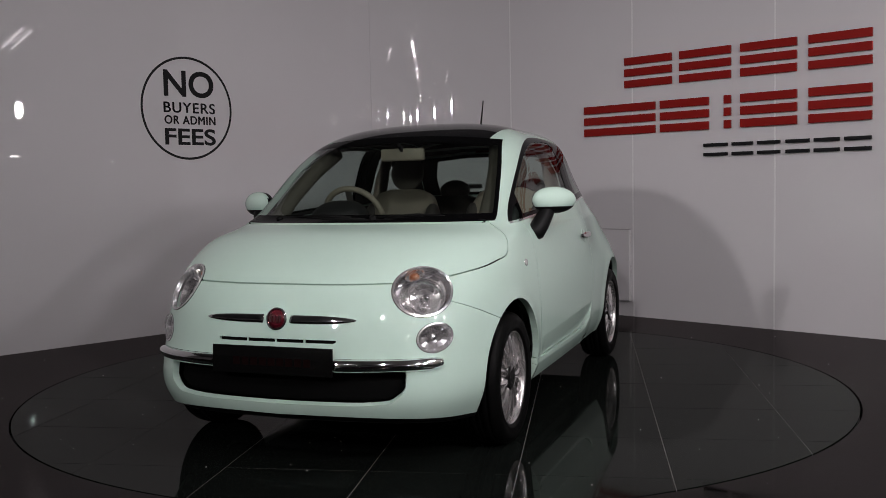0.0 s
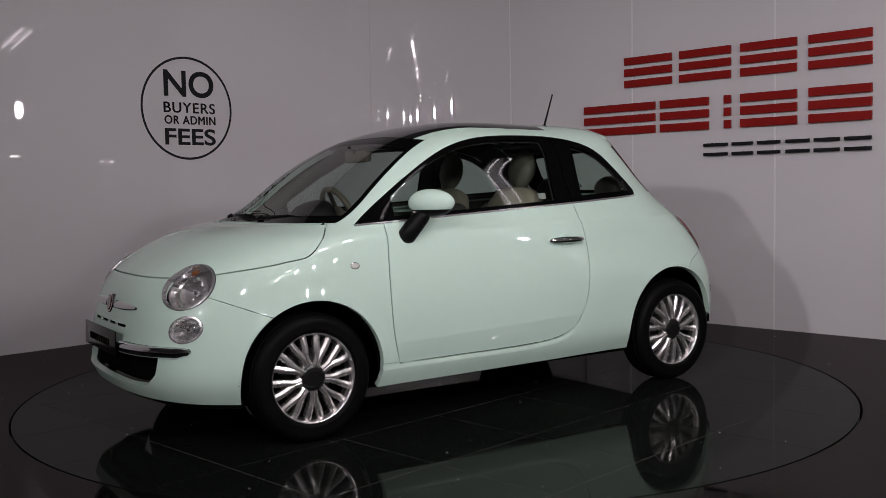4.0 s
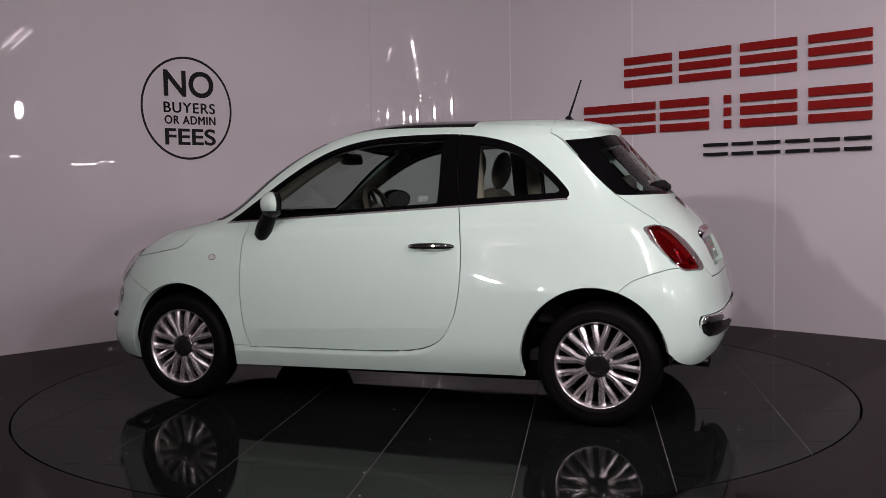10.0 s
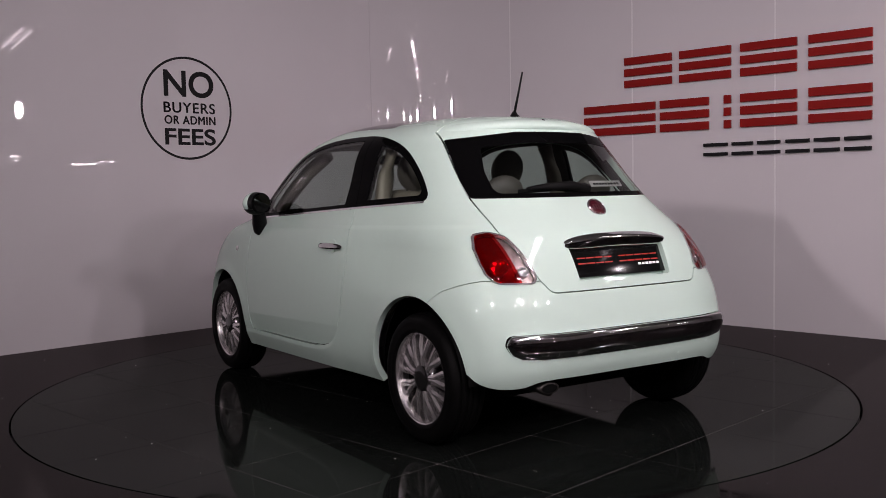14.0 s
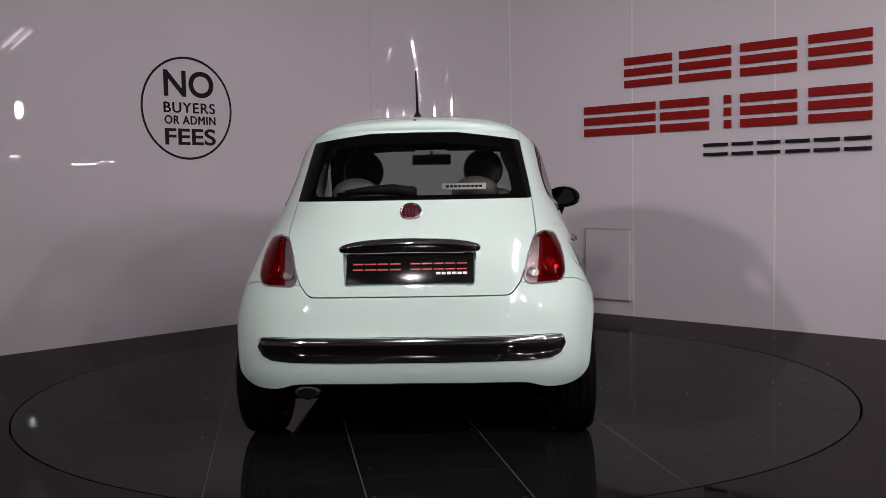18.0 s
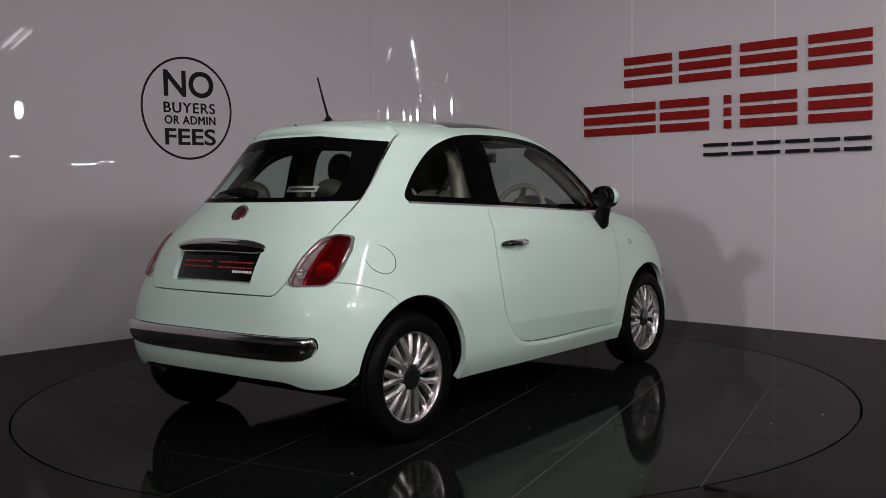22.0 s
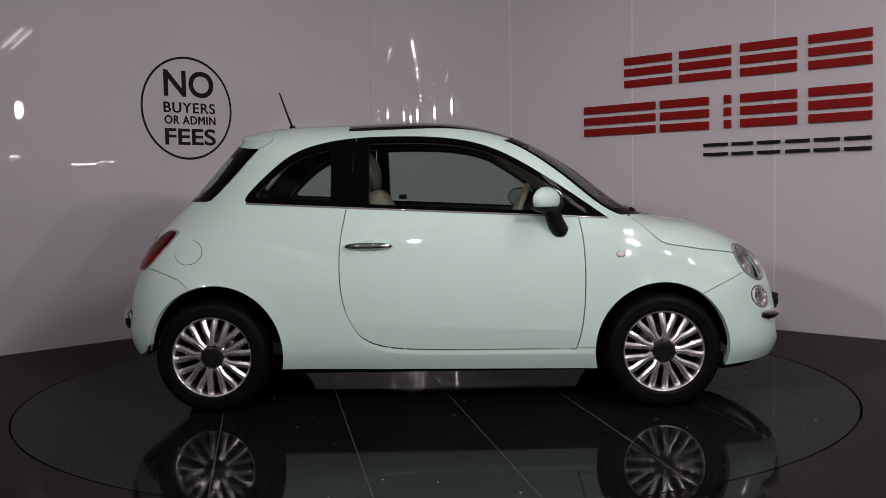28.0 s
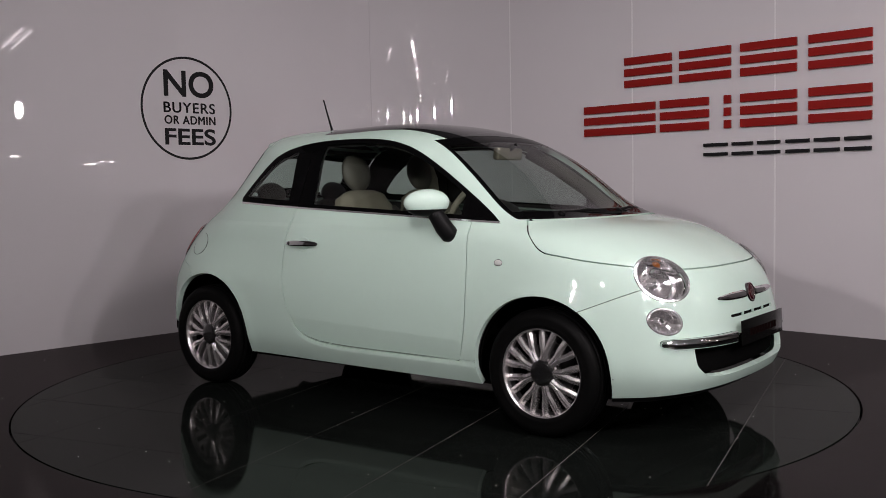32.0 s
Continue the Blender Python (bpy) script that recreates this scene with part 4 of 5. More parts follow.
# ---- lamps of the car ----
def build_car_lamps(car, V, T, name):
    for s in (1, -1):
        side = (lambda m: m) if s > 0 else flip
        lamp = mesh_part("headlight", *panel(V, T[name == "headlight_bezel"], (s,), 0.02, 0.005), BEZEL, car)
        mesh_part("lens", *rounded(V, T[name == "headlight_lens"], HEADLIGHT, 0.016, 0.07, (s,), 0.0, 1), GLASS_CLEAR, lamp, "clear lens").visible_shadow = False
        mesh_part("gasket", *panel(V, T[name == "headlight_gasket"], (s,), 0.02, 0.001), BLACK_PLASTIC, lamp, "black rubber gasket")
        m = side(facing(Vector(HEAD_C) - Vector(HEAD_N).normalized() * 0.02, HEAD_N))
        tilt = pose(0, 0, 0, 0, 0, 20 * s)
        part("bowl", lathe_bm([(0.110, 0.010), (0.108, 0.0), (0.092, -0.022), (0.06, -0.034), (0.0, -0.038)], 40, m @ tilt @ Matrix.Diagonal((1.15, 1.0, 1, 1))), REFLECTOR, lamp, smooth=False)
        part("main_reflector", lathe_bm([(0.074, 0.008), (0.079, 0.006), (0.073, 0.002), (0.060, -0.012), (0.040, -0.024), (0.018, -0.031), (0.0, -0.032)], 22, m @ tilt @ pose(0.010 * s, -0.022, 0)), REFLECTOR, lamp, smooth=False)
        part("bulb_cap", lathe_bm([(0, 0.004), (0.012, 0.001), (0.015, -0.02)], 20, m @ tilt @ pose(0.010 * s, -0.022, 0)), CHROME, lamp)
        part("indicator_bulb", shaped_bm((0.019, 0.012, 0.010), lambda v: (1, 1, 1), 10, 16), AMBER, lamp, "amber indicator").matrix_basis = m @ tilt @ pose(0.006 * s, 0.078, -0.013)
        part("indicator_cup", lathe_bm([(0.030, 0.006), (0.026, -0.004), (0.012, -0.014), (0, -0.015)], 12, m @ tilt @ pose(0.006 * s, 0.078, -0.002) @ Matrix.Diagonal((1.5, 0.75, 1, 1))), REFLECTOR, lamp, smooth=False)
        part("divider", box_bm(0.19, 0.004, 0.03, m @ tilt @ pose(0.0, 0.056, -0.010)), CHROME, lamp, smooth=False)
        fog = mesh_part("fog_light", *panel(V, T[name == "fog_light_bezel"], (s,), 0.02, 0.003), BEZEL, car)
        mesh_part("lens", *rounded(V, T[name == "fog_light_lens"], FOGLIGHT, 0.010, 0.04, (s,), 0.0, 1), GLASS_CLEAR, fog, "clear lens").visible_shadow = False
        mesh_part("gasket", *panel(V, T[name == "fog_light_gasket"], (s,), 0.02, 0.001), BLACK_PLASTIC, fog, "black rubber gasket")
        m = side(facing(Vector(FOG_C) - Vector(FOG_N).normalized() * 0.012, FOG_N))
        part("bowl", lathe_bm([(0.058, 0.010), (0.056, 0.0), (0.046, -0.014), (0.028, -0.022), (0.0, -0.026)], 18, m @ pose(0, 0, 0, 0, 0, 14 * s) @ Matrix.Diagonal((1.32, 0.98, 1, 1))), REFLECTOR, fog, smooth=False)
        part("bulb_cap", lathe_bm([(0, 0.004), (0.012, 0.0), (0.014, -0.03)], 18, m), CHROME, fog)
        tail = mesh_part("tail_light", *panel(V, T[name == "tail_light_bezel"], (s,), 0.02, 0.005), TAIL_RIM, car)
        mesh_part("red_lens", *rounded(V, T[name == "tail_light_red"], TAIL, 0.014, 0.05, (s,), 0.0, 1), RED_LENS, tail, "glossy red lens")
        mesh_part("clear_lens", *rounded(V, T[name == "tail_light_lens"], TAIL, 0.014, 0.05, (s,), 0.0, 1), GLASS_CLEAR, tail, "clear lens").visible_shadow = False
        mesh_part("backplate", *panel(V, T[name == "tail_light_lens"], (s,), 0.0, -0.022), CLEAR_BACK, tail)
        mesh_part("backplate", *panel(V, T[name == "tail_light_red"], (s,), 0.0, -0.022), RED_BACK, tail, "faceted red lamp back")
        back = lambda V: V[:, 0] < -1.2
        for y, z, r, mat in ((0.605, 0.798, 0.040, REFLECTOR), (0.525, 0.778, 0.024, REFLECTOR)):
            p, n = pick(V, (1, 2), (y, z), back)
            m = side(facing(p - n * 0.005, n))
            part("lamp_ring", lathe_bm([(r * 0.72, 0.002), (r * 0.9, 0.006), (r, 0.004), (r, -0.006)], 28, m), mat, tail)
            part("lamp_dish", lathe_bm([(0, -0.004), (r * 0.5, -0.001), (r * 0.74, 0.003)], 24, m), mat, tail)
        # small repeater on the wing
        p, n = pick(V, (0, 2), (0.935, 0.787), lambda V: V[:, 1] > 0.5)
        m = side(facing(p, n))
        rep = part("side_indicator", shaped_bm((0.022, 0.015, 0.007), lambda v: (1, 1, 1), 12, 24), LENS_GREY, car, "small oval side indicator")
        rep.matrix_basis = m
        part("indicator_rim", tube_bm([(0.0215 * math.cos(a), 0.0145 * math.sin(a), 0.001) for a in np.linspace(0, 2 * math.pi, 33)[:-1]], 0.0018, 8, True), CHROME, rep)


def build_mirror(car, s):
    """A door mirror: rounded painted shell on a black foot, its pane turned in towards the driver."""
    def shape(v):
        return ((1.25 if v.x < 0 else 1.0) * (1 - 0.06 * v.y * s), 1.0, 0.92 - 0.04 * v.y * s)
    centre, turn = (Vector((0.536, 0.832, 1.0665)), 37) if s > 0 else (Vector((0.557, -0.839, 1.0665)), -31)
    m = pose(*centre, 0, 0, turn)
    bm = shaped_bm((0.057, 0.116, 0.071), shape, 20, 36)
    for v in bm.verts:
        if v.co.x < -0.034:
            v.co.x = -0.034 + (v.co.x + 0.034) * 0.10
    for f in bm.faces:
        f.material_index = 1 if f.calc_center_median().x < -0.006 else 0
    shell_part = part("door_mirror", bm, [PAINT, BLACK_PLASTIC], car)
    shell_part.matrix_basis = m
    under = shaped_bm((0.055, 0.112, 0.063), shape, 20, 36)
    for v in under.verts:
        if v.co.x < -0.034:
            v.co.x = -0.034 + (v.co.x + 0.034) * 0.10
        v.co.z = min(v.co.z, -0.022) - 0.010
    part("under_shell", under, BLACK_PLASTIC, shell_part)
    face = lathe_bm([(0, 0.0), (1.0, 0.0), (1.03, -0.006)], 36, pose(-0.0390, 0, 0.0, 0, -90, 0) @ Matrix.Diagonal((0.060, 0.101, 1, 1)))
    part("mirror_rim", face, BLACK_GLOSS, shell_part)
    part("mirror_pane", lathe_bm([(0, 0.0), (1.0, 0.0)], 36, pose(-0.0405, 0, 0.0, 0, -90, 0) @ Matrix.Diagonal((0.053, 0.092, 1, 1))), MIRROR, shell_part)
    foot = [centre + Vector((0.012, -0.018 * s, -0.022)), centre + Vector((0.035, -0.034 * s, -0.066)), Vector((0.612, 0.780 * s, 0.948)), Vector((0.636, 0.762 * s, 0.908)), Vector((0.642, 0.750 * s, 0.893))]
    part("mirror_foot", tube_bm(foot, 0.044, 16, taper=[0.8, 0.9, 1.0, 1.0, 0.75]), BLACK_PLASTIC, shell_part).matrix_basis = m.inverted()


def nose_trim_bm(V, s):
    """A tapering half-round strip beside the front badge."""
    bm = bmesh.new()
    rows = []
    front = lambda V: V[:, 0] > 1.5
    for k in range(25):
        t = k / 24
        y = 0.062 + 0.285 * t
        h = 0.0180 * max(0.0, 1 - t ** 3.2) ** 0.6 + 0.0004
        row = []
        for a in np.linspace(-90, 90, 11):
            z = 0.6195 + h * math.sin(radians(a))
            p, _ = pick(V, (1, 2), (y, z), front)
            row.append(bm.verts.new((p.x - 0.003 + (0.012 * min(1, h / 0.008)) * math.cos(radians(a)), y * s, z)))
        rows.append(row)
    for p, q in zip(rows, rows[1:]):
        for i in range(10):
            bm.faces.new((p[i], p[i + 1], q[i + 1], q[i]))
    bm.faces.new(rows[0])
    bmesh.ops.recalc_face_normals(bm, faces=bm.faces[:])
    return bm


def build_handle(door, V, s):
    """A chrome pull over a painted hollow."""
    near = lambda V: V[:, 1] > 0.5
    p, n = pick(V, (0, 2), (-0.335, 0.846), near)
    m = facing(p, n) if s > 0 else flip(facing(p, n))
    bar = bmesh.new()
    bmesh.ops.create_uvsphere(bar, u_segments=40, v_segments=16, radius=1)
    for v in bar.verts:
        k = math.copysign(abs(v.co.x) ** 0.62, v.co.x)
        v.co = Vector((k * 0.122, math.copysign(abs(v.co.y) ** 0.8, v.co.y) * 0.0165, 0.026 + v.co.z * 0.011 - 0.016 * k ** 2))
    handle = part("door_handle", bar, CHROME, door, "chrome door handle")
    handle.matrix_basis = m
    cup = lathe_bm([(0, 0.0006), (0.80, 0.0008), (0.93, 0.0026), (0.98, 0.0028), (1.06, -0.001)], 32, Matrix.Diagonal((0.050, 0.038, 1, 1)))
    part("handle_hollow", cup, PAINT, handle)
    for k in (-0.095, 0.095):
        part("handle_foot", box_bm(0.022, 0.016, 0.022, pose(k, 0, 0.006), 0.004), CHROME, handle)
    if s < 0:
        part("lock", lathe_bm([(0, 0.004), (0.008, 0.003), (0.010, 0.0)], 16, pose(-0.085, 0, 0.028)), DARK_STEEL, handle)


def build_badge(name, car, m, r):
    badge = part(name, lathe_bm([(0, 0.006), (r * 0.82, 0.006), (r * 0.86, 0.010), (r, 0.008), (r * 1.02, 0.0), (r * 1.02, -0.012)], 40, m), CHROME, car, "round chrome badge with a dark red field")
    part("red_field", lathe_bm([(0, 0.0115), (r * 0.5, 0.011), (r * 0.82, 0.0085), (r * 0.83, 0.004)], 40, m), BADGE_RED, badge)
    for k in (-1.5, -0.5, 0.5, 1.5):
        part("badge_bar", box_bm(r * 0.14, r * 0.62, 0.002, m @ pose(k * r * 0.30, 0, 0.0122)), CHROME, badge, smooth=False)
    return badge


def bars_row(name, mat, parent, m, x0, x1, z0, z1, n, thick, gap=0.22):
    """Plain bars in a row in place of lettering: x along, y up, in the pose m."""
    w = (x1 - x0) / n
    for k in range(n):
        part(name, box_bm(w * (1 - gap), z1 - z0, thick, m @ pose(x0 + w * (k + 0.5), (z0 + z1) / 2, thick / 2)), mat, parent, smooth=False)


def build_car():
    car = tagged(new("hatchback_car"), "small mint green three-door hatchback car on the turntable", "car")
    V, T, name = build_shell()
    both = (("body", PAINT, 0.03), ("front_bumper", PAINT, 0.03), ("rear_bumper", PAINT, 0.03), ("tailgate", PAINT, 0.05), ("bonnet", PAINT, 0.02), ("roof_glass", ROOF_BLACK, 0.01),
            ("windscreen", WINDSCREEN_GLASS, 0.0), ("windscreen_border", BLACK_GLOSS, 0.0), ("rear_window", GLASS, 0.0), ("rear_window_border", BLACK_GLOSS, 0.0))
    made = {}
    for key, mat, flange in both:
        made[key] = welded(key, *panel(V, T[name == key], flange=flange), mat, car)
    made["rear_window"].visible_shadow = False
    made["windscreen"]["label"] = "clear windscreen with a black border"
    made["roof_glass"]["label"] = "black glass roof panel"
    welded("grille", *panel(V, T[name == "grille"], flange=0.0, out=-0.05), DARK, car, "black lower grille")
    for s in (1, -1):
        mesh_part("window_frame", *panel(V, T[name == "window_frame"], (s,), 0.012, 0.0012), BLACK_GLOSS, car, "gloss black window frame")
        mesh_part("chrome_strip", *panel(V, T[name == "chrome_strip"], (s,), 0.008, 0.0035), BEZEL, car)
        door = mesh_part("door", *panel(V, T[name == "door"], (s,), 0.03), PAINT, car)
        pane = mesh_part("door_window", *panel(V, T[name == "door_glass"], (s,), 0.0, -0.001), GLASS, door, "tinted door window")
        quarter = mesh_part("quarter_window", *panel(V, T[name == "quarter_glass"], (s,), 0.0, 0.0004), GLASS, car, "tinted rear side window")
        pane.visible_shadow = quarter.visible_shadow = False
        build_handle(door, V, s)
        build_mirror(car, s)
        verts, faces = rounded(V, T[name == "front_bar"], BAR, 0.026, 0.034, (s,))
        mesh_part("front_bar", [(x + 0.22 * (z - 0.43), y, z) for x, y, z in verts], faces, CHROME, made["front_bumper"], "chrome bumper bar")
        part("nose_trim", nose_trim_bm(V, s), CHROME, made["front_bumper"], "chrome nose trim")
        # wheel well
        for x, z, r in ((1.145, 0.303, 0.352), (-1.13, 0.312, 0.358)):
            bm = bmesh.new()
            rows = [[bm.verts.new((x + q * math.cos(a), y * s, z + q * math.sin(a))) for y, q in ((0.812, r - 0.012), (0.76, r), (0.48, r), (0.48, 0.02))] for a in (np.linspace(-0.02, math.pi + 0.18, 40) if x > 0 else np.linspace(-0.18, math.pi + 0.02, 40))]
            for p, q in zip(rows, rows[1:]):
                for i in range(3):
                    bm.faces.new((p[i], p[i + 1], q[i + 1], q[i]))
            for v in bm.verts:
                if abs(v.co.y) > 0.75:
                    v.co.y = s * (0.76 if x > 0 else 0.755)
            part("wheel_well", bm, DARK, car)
    verts, faces = rounded(V, T[name == "rear_bar"], REAR_BAR, 0.021, 0.045)
    welded("rear_bar", [(x - 0.20 * (z - 0.43), y, z) for x, y, z in verts], faces, CHROME, made["rear_bumper"], "wide chrome bumper bar")
    welded("plate_recess", *panel(V, T[name == "plate_recess"], flange=0.0, out=-0.042), PAINT, made["tailgate"])
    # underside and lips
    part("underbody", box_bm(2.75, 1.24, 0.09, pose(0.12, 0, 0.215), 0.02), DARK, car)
    bm = tube_bm([(1.46, -0.705, 0.203), (1.60, -0.628, 0.208), (1.72, -0.475, 0.219), (1.782, -0.25, 0.227), (1.795, 0, 0.227), (1.782, 0.25, 0.227), (1.72, 0.475, 0.219), (1.60, 0.628, 0.208), (1.46, 0.705, 0.203)], 0.019, 10)
    part("front_lip", bm, BLACK_PLASTIC, made["front_bumper"], "black lip under the bumper")
    bm = pillow_bm(0.30, 0.96, 0.10, 8, pose(-1.43, 0, 0.345), 48)
    part("rear_valance", bm, BLACK_PLASTIC, made["rear_bumper"])
    part("radiator_cover", box_bm(0.04, 1.0, 0.16, pose(1.70, 0, 0.345), 0.01), DARK, car)
    for z in (0.300, 0.330, 0.360, 0.390):
        part("grille_slat", tube_bm([(1.70, -0.46, z), (1.765, -0.25, z), (1.785, 0, z), (1.765, 0.25, z), (1.70, 0.46, z)], 0.005, 6), DARK, car)
    part("slot_backing", box_bm(0.01, 0.52, 0.024, pose(1.822, 0, 0.536)), DARK, car, smooth=False)
    for y in (-0.13, 0.0, 0.13):
        part("slot_bar", box_bm(0.010, 0.004, 0.016, pose(1.836, y, 0.5365)), PAINT, car, smooth=False)
    # badges and plates
    p, n = pick(V, (1, 2), (0.0, 0.618), lambda V: V[:, 0] > 1.5)
    build_badge("front_badge", car, facing((p.x, 0, 0.620), (1, 0, 0.20)), 0.046)
    p, n = pick(V, (1, 2), (0.0, 1.03), lambda V: V[:, 0] < -1.2)
    build_badge("rear_badge", made["tailgate"], facing((p.x + 0.004, 0, 1.030), (-0.80, 0, 0.60)), 0.049)
    m = facing((1.882, 0.004, 0.462), (1, 0, 0.04))
    plate = part("front_plate", box_bm(0.545, 0.112, 0.006, m, 0.002), PLATE_BLACK, car, "black plate with a dim red mark")
    bars_row("plate_bar", PLATE_DIM, plate, m @ pose(0, 0, 0.0032), -0.18, 0.18, -0.022, 0.010, 9, 0.0006)
    m = facing((-1.585, 0, 0.800), (-0.925, 0, 0.38))
    plate = part("rear_plate", box_bm(0.538, 0.136, 0.006, m, 0.002), PLATE_BLACK, made["tailgate"], "black plate with a row of red bars")
    for k0, k1, cnt in ((-0.245, -0.035, 4), (0.0, 0.245, 5)):
        for z in (0.015, -0.010):
            bars_row("plate_bar", PLATE_RED, plate, m @ pose(0, 0, 0.0032), k0, k1, z, z + 0.006, cnt, 0.0006, 0.14)
    bars_row("plate_bar", WHITE, plate, m @ pose(0, 0, 0.0032), 0.11, 0.245, -0.031, -0.020, 6, 0.0006, 0.2)
    grip = pillow_bm(0.050, 0.604, 0.060, 5.0, Matrix(), 40)
    for v in grip.verts:
        u = v.co.y / 0.302
        v.co.z = v.co.z * (1 - 0.30 * u ** 4) - 0.014 * u ** 2
        v.co.x *= 1 - 0.25 * u ** 6
    grip.transform(pose(-1.572, 0, 0.893, 0, -24))
    part("tailgate_handle", grip, CHROME, made["tailgate"], "chrome tailgate handle")
    # spoiler over the rear window, with its washer jet
    bm = bmesh.new()
    rows = []
    for k in range(49):
        y = -0.482 + 0.964 * k / 48
        u = abs(y) / 0.482
        drop, pull = 0.034 * u ** 2.2, 0.175 * u ** 2.6
        full = (1 - u ** 12) ** 0.6
        profile = ((-0.955, 1.4755), (-1.03, 1.4650), (-1.095, 1.4515), (-1.116, 1.4345), (-1.114, 1.4150), (-1.095, 1.3975), (-1.02, 1.400), (-0.96, 1.412))
        rows.append([bm.verts.new((-1.0 + (x + 1.0) * (0.3 + 0.7 * full) + pull, y, 1.428 + (z - 1.428) * full - drop)) for x, z in profile])
    for p, q in zip(rows, rows[1:]):
        for i in range(7):
            bm.faces.new((p[i], p[i + 1], q[i + 1], q[i]))
    bm.faces.new(rows[0])
    bm.faces.new(rows[-1][::-1])
    bmesh.ops.recalc_face_normals(bm, faces=bm.faces[:])
    part("spoiler", bm, PAINT, made["tailgate"])
    part("washer_jet", lathe_bm([(0, 0.010), (0.008, 0.008), (0.010, 0)], 12, facing((-1.075, 0, 1.4510), (-0.3, 0, 1))), BLACK_PLASTIC, made["tailgate"])
    part("brake_light", box_bm(0.01, 0.22, 0.014, pose(-1.075, 0, 1.378, 0, 0, 0)), RED_DEEP, made["tailgate"], "dim red high brake light", smooth=False)
    # rear wiper
    wiper = part("rear_wiper", lathe_bm([(0, 0.030), (0.018, 0.028), (0.024, 0.0)], 20, facing((-1.352, 0.0, 1.118), (-0.82, 0, 0.57))), BLACK_PLASTIC, made["tailgate"])
    part("arm", tube_bm([(-1.372, -0.02, 1.118), (-1.362, 0.08, 1.136), (-1.338, 0.20, 1.132), (-1.318, 0.30, 1.122)], 0.016, 10, taper=[1.3, 1.4, 1.1, 0.7]), WIPER_BLACK, wiper)
    part("blade", tube_bm([(-1.357, 0.02, 1.112), (-1.345, 0.16, 1.122), (-1.305, 0.34, 1.112)], 0.010, 8), WIPER_BLACK, wiper)
    # front wipers and the scuttle
    scuttle = part("scuttle", tube_bm([(0.99, -0.62, 0.972), (1.075, -0.40, 0.978), (1.112, 0, 0.980), (1.075, 0.40, 0.978), (0.99, 0.62, 0.972)], 0.017, 10), WIPER_BLACK, car)
    for y0, y1 in ((-0.42, 0.06), (0.10, 0.52)):
        arm = part("windscreen_wiper", lathe_bm([(0, 0.028), (0.016, 0.026), (0.020, 0.0)], 18, facing((1.09 - 0.25 * y0 * y0, y0, 0.986), (0.5, 0, 0.86))), WIPER_BLACK, car)
        f = lambda y, h: (1.105 - 0.27 * y * y - h * 1.2, y, 0.990 + h * 0.7)
        part("arm", tube_bm([f(y0, 0.012), f(y0 + (y1 - y0) * 0.5, 0.030), f(y1 - 0.08, 0.018)], 0.009, 8), WIPER_BLACK, arm)
        part("blade", tube_bm([f(y0 + 0.06, 0.004), f((y0 + y1) / 2 + 0.02, 0.014), f(y1, 0.006)], 0.007, 8), WIPER_BLACK, arm)
    # aerial
    aerial = part("aerial", lathe_bm([(0, 0.030), (0.010, 0.026), (0.020, 0.010), (0.034, 0.0), (0.034, -0.006)], 20, pose(-0.845, 0, 1.487) @ Matrix.Diagonal((1.25, 0.8, 1, 1))), BLACK_PLASTIC, car)
    part("mast", tube_bm([(-0.845, 0, 1.502), (-0.880, 0, 1.600), (-0.916, 0, 1.706)], 0.0055, 8, taper=[1.35, 1.0, 0.8]), BLACK_PLASTIC, aerial)
    # filler flap on the right-hand side
    near = V[(V[:, 1] > 0.4) & (np.hypot(V[:, 0] + 1.272, V[:, 2] - 0.828) < 0.13)]
    bowl = lambda u, w: np.stack([np.ones_like(u), u, w, u * u, u * w, w * w], -1)
    fit = np.linalg.lstsq(bowl(near[:, 0] + 1.272, near[:, 2] - 0.828), near[:, 1], rcond=None)[0]
    ring = []
    for a in np.linspace(0, 2 * math.pi, 73)[:-1]:
        u, w = 0.075 * math.cos(a), 0.062 * math.sin(a)
        ring.append((-1.272 + u, -float(bowl(np.array(u), np.array(w)) @ fit) - 0.0002, 0.828 + w))
    part("filler_flap_joint", tube_bm(ring, 0.0015, 6, True), BLACK_PLASTIC, car, "round joint of the filler flap")
    # exhaust
    pipe = part("exhaust_tip", tube_bm([(-1.40, 0.442, 0.278), (-1.52, 0.442, 0.278), (-1.625, 0.442, 0.274)], 0.026, 20), STEEL, car, "oval steel exhaust tip")
    bm = lathe_bm([(0.020, 0.0), (0.030, 0.001), (0.034, -0.003), (0.034, -0.05)], 28, facing((-1.628, 0.442, 0.282), (-1, 0, 0.0)) @ Matrix.Diagonal((1.6, 0.76, 1, 1)))
    part("tip_rim", bm, STEEL, pipe)
    part("tip_mouth", lathe_bm([(0, 0.0015), (0.026, 0.0015)], 24, facing((-1.628, 0.442, 0.282), (-1, 0, 0.0)) @ Matrix.Diagonal((1.6, 0.7, 1, 1))), DARK, pipe)
    build_car_lamps(car, V, T, name)
    build_cabin(car, V, T, name)
    for i, x in enumerate((1.15, -1.15)):
        for s in (1, -1):
            wheel_parts(car, (x, 0.7115 * s, 0.2935), s, 7 + 13 * i + 5 * s)
    # show card propped inside the rear window, and small stickers on the side glass
    m = facing((-1.262, -0.23, 1.142), (-0.8, 0, 0.6))
    card = part("show_card", box_bm(0.20, 0.034, 0.003, m), CARD_WHITE, car, "white show card with plain dark bars")
    bars_row("card_bar", BLACK_PLASTIC, card, m @ pose(0, 0, 0.002), -0.085, 0.085, -0.008, 0.004, 9, 0.0005)
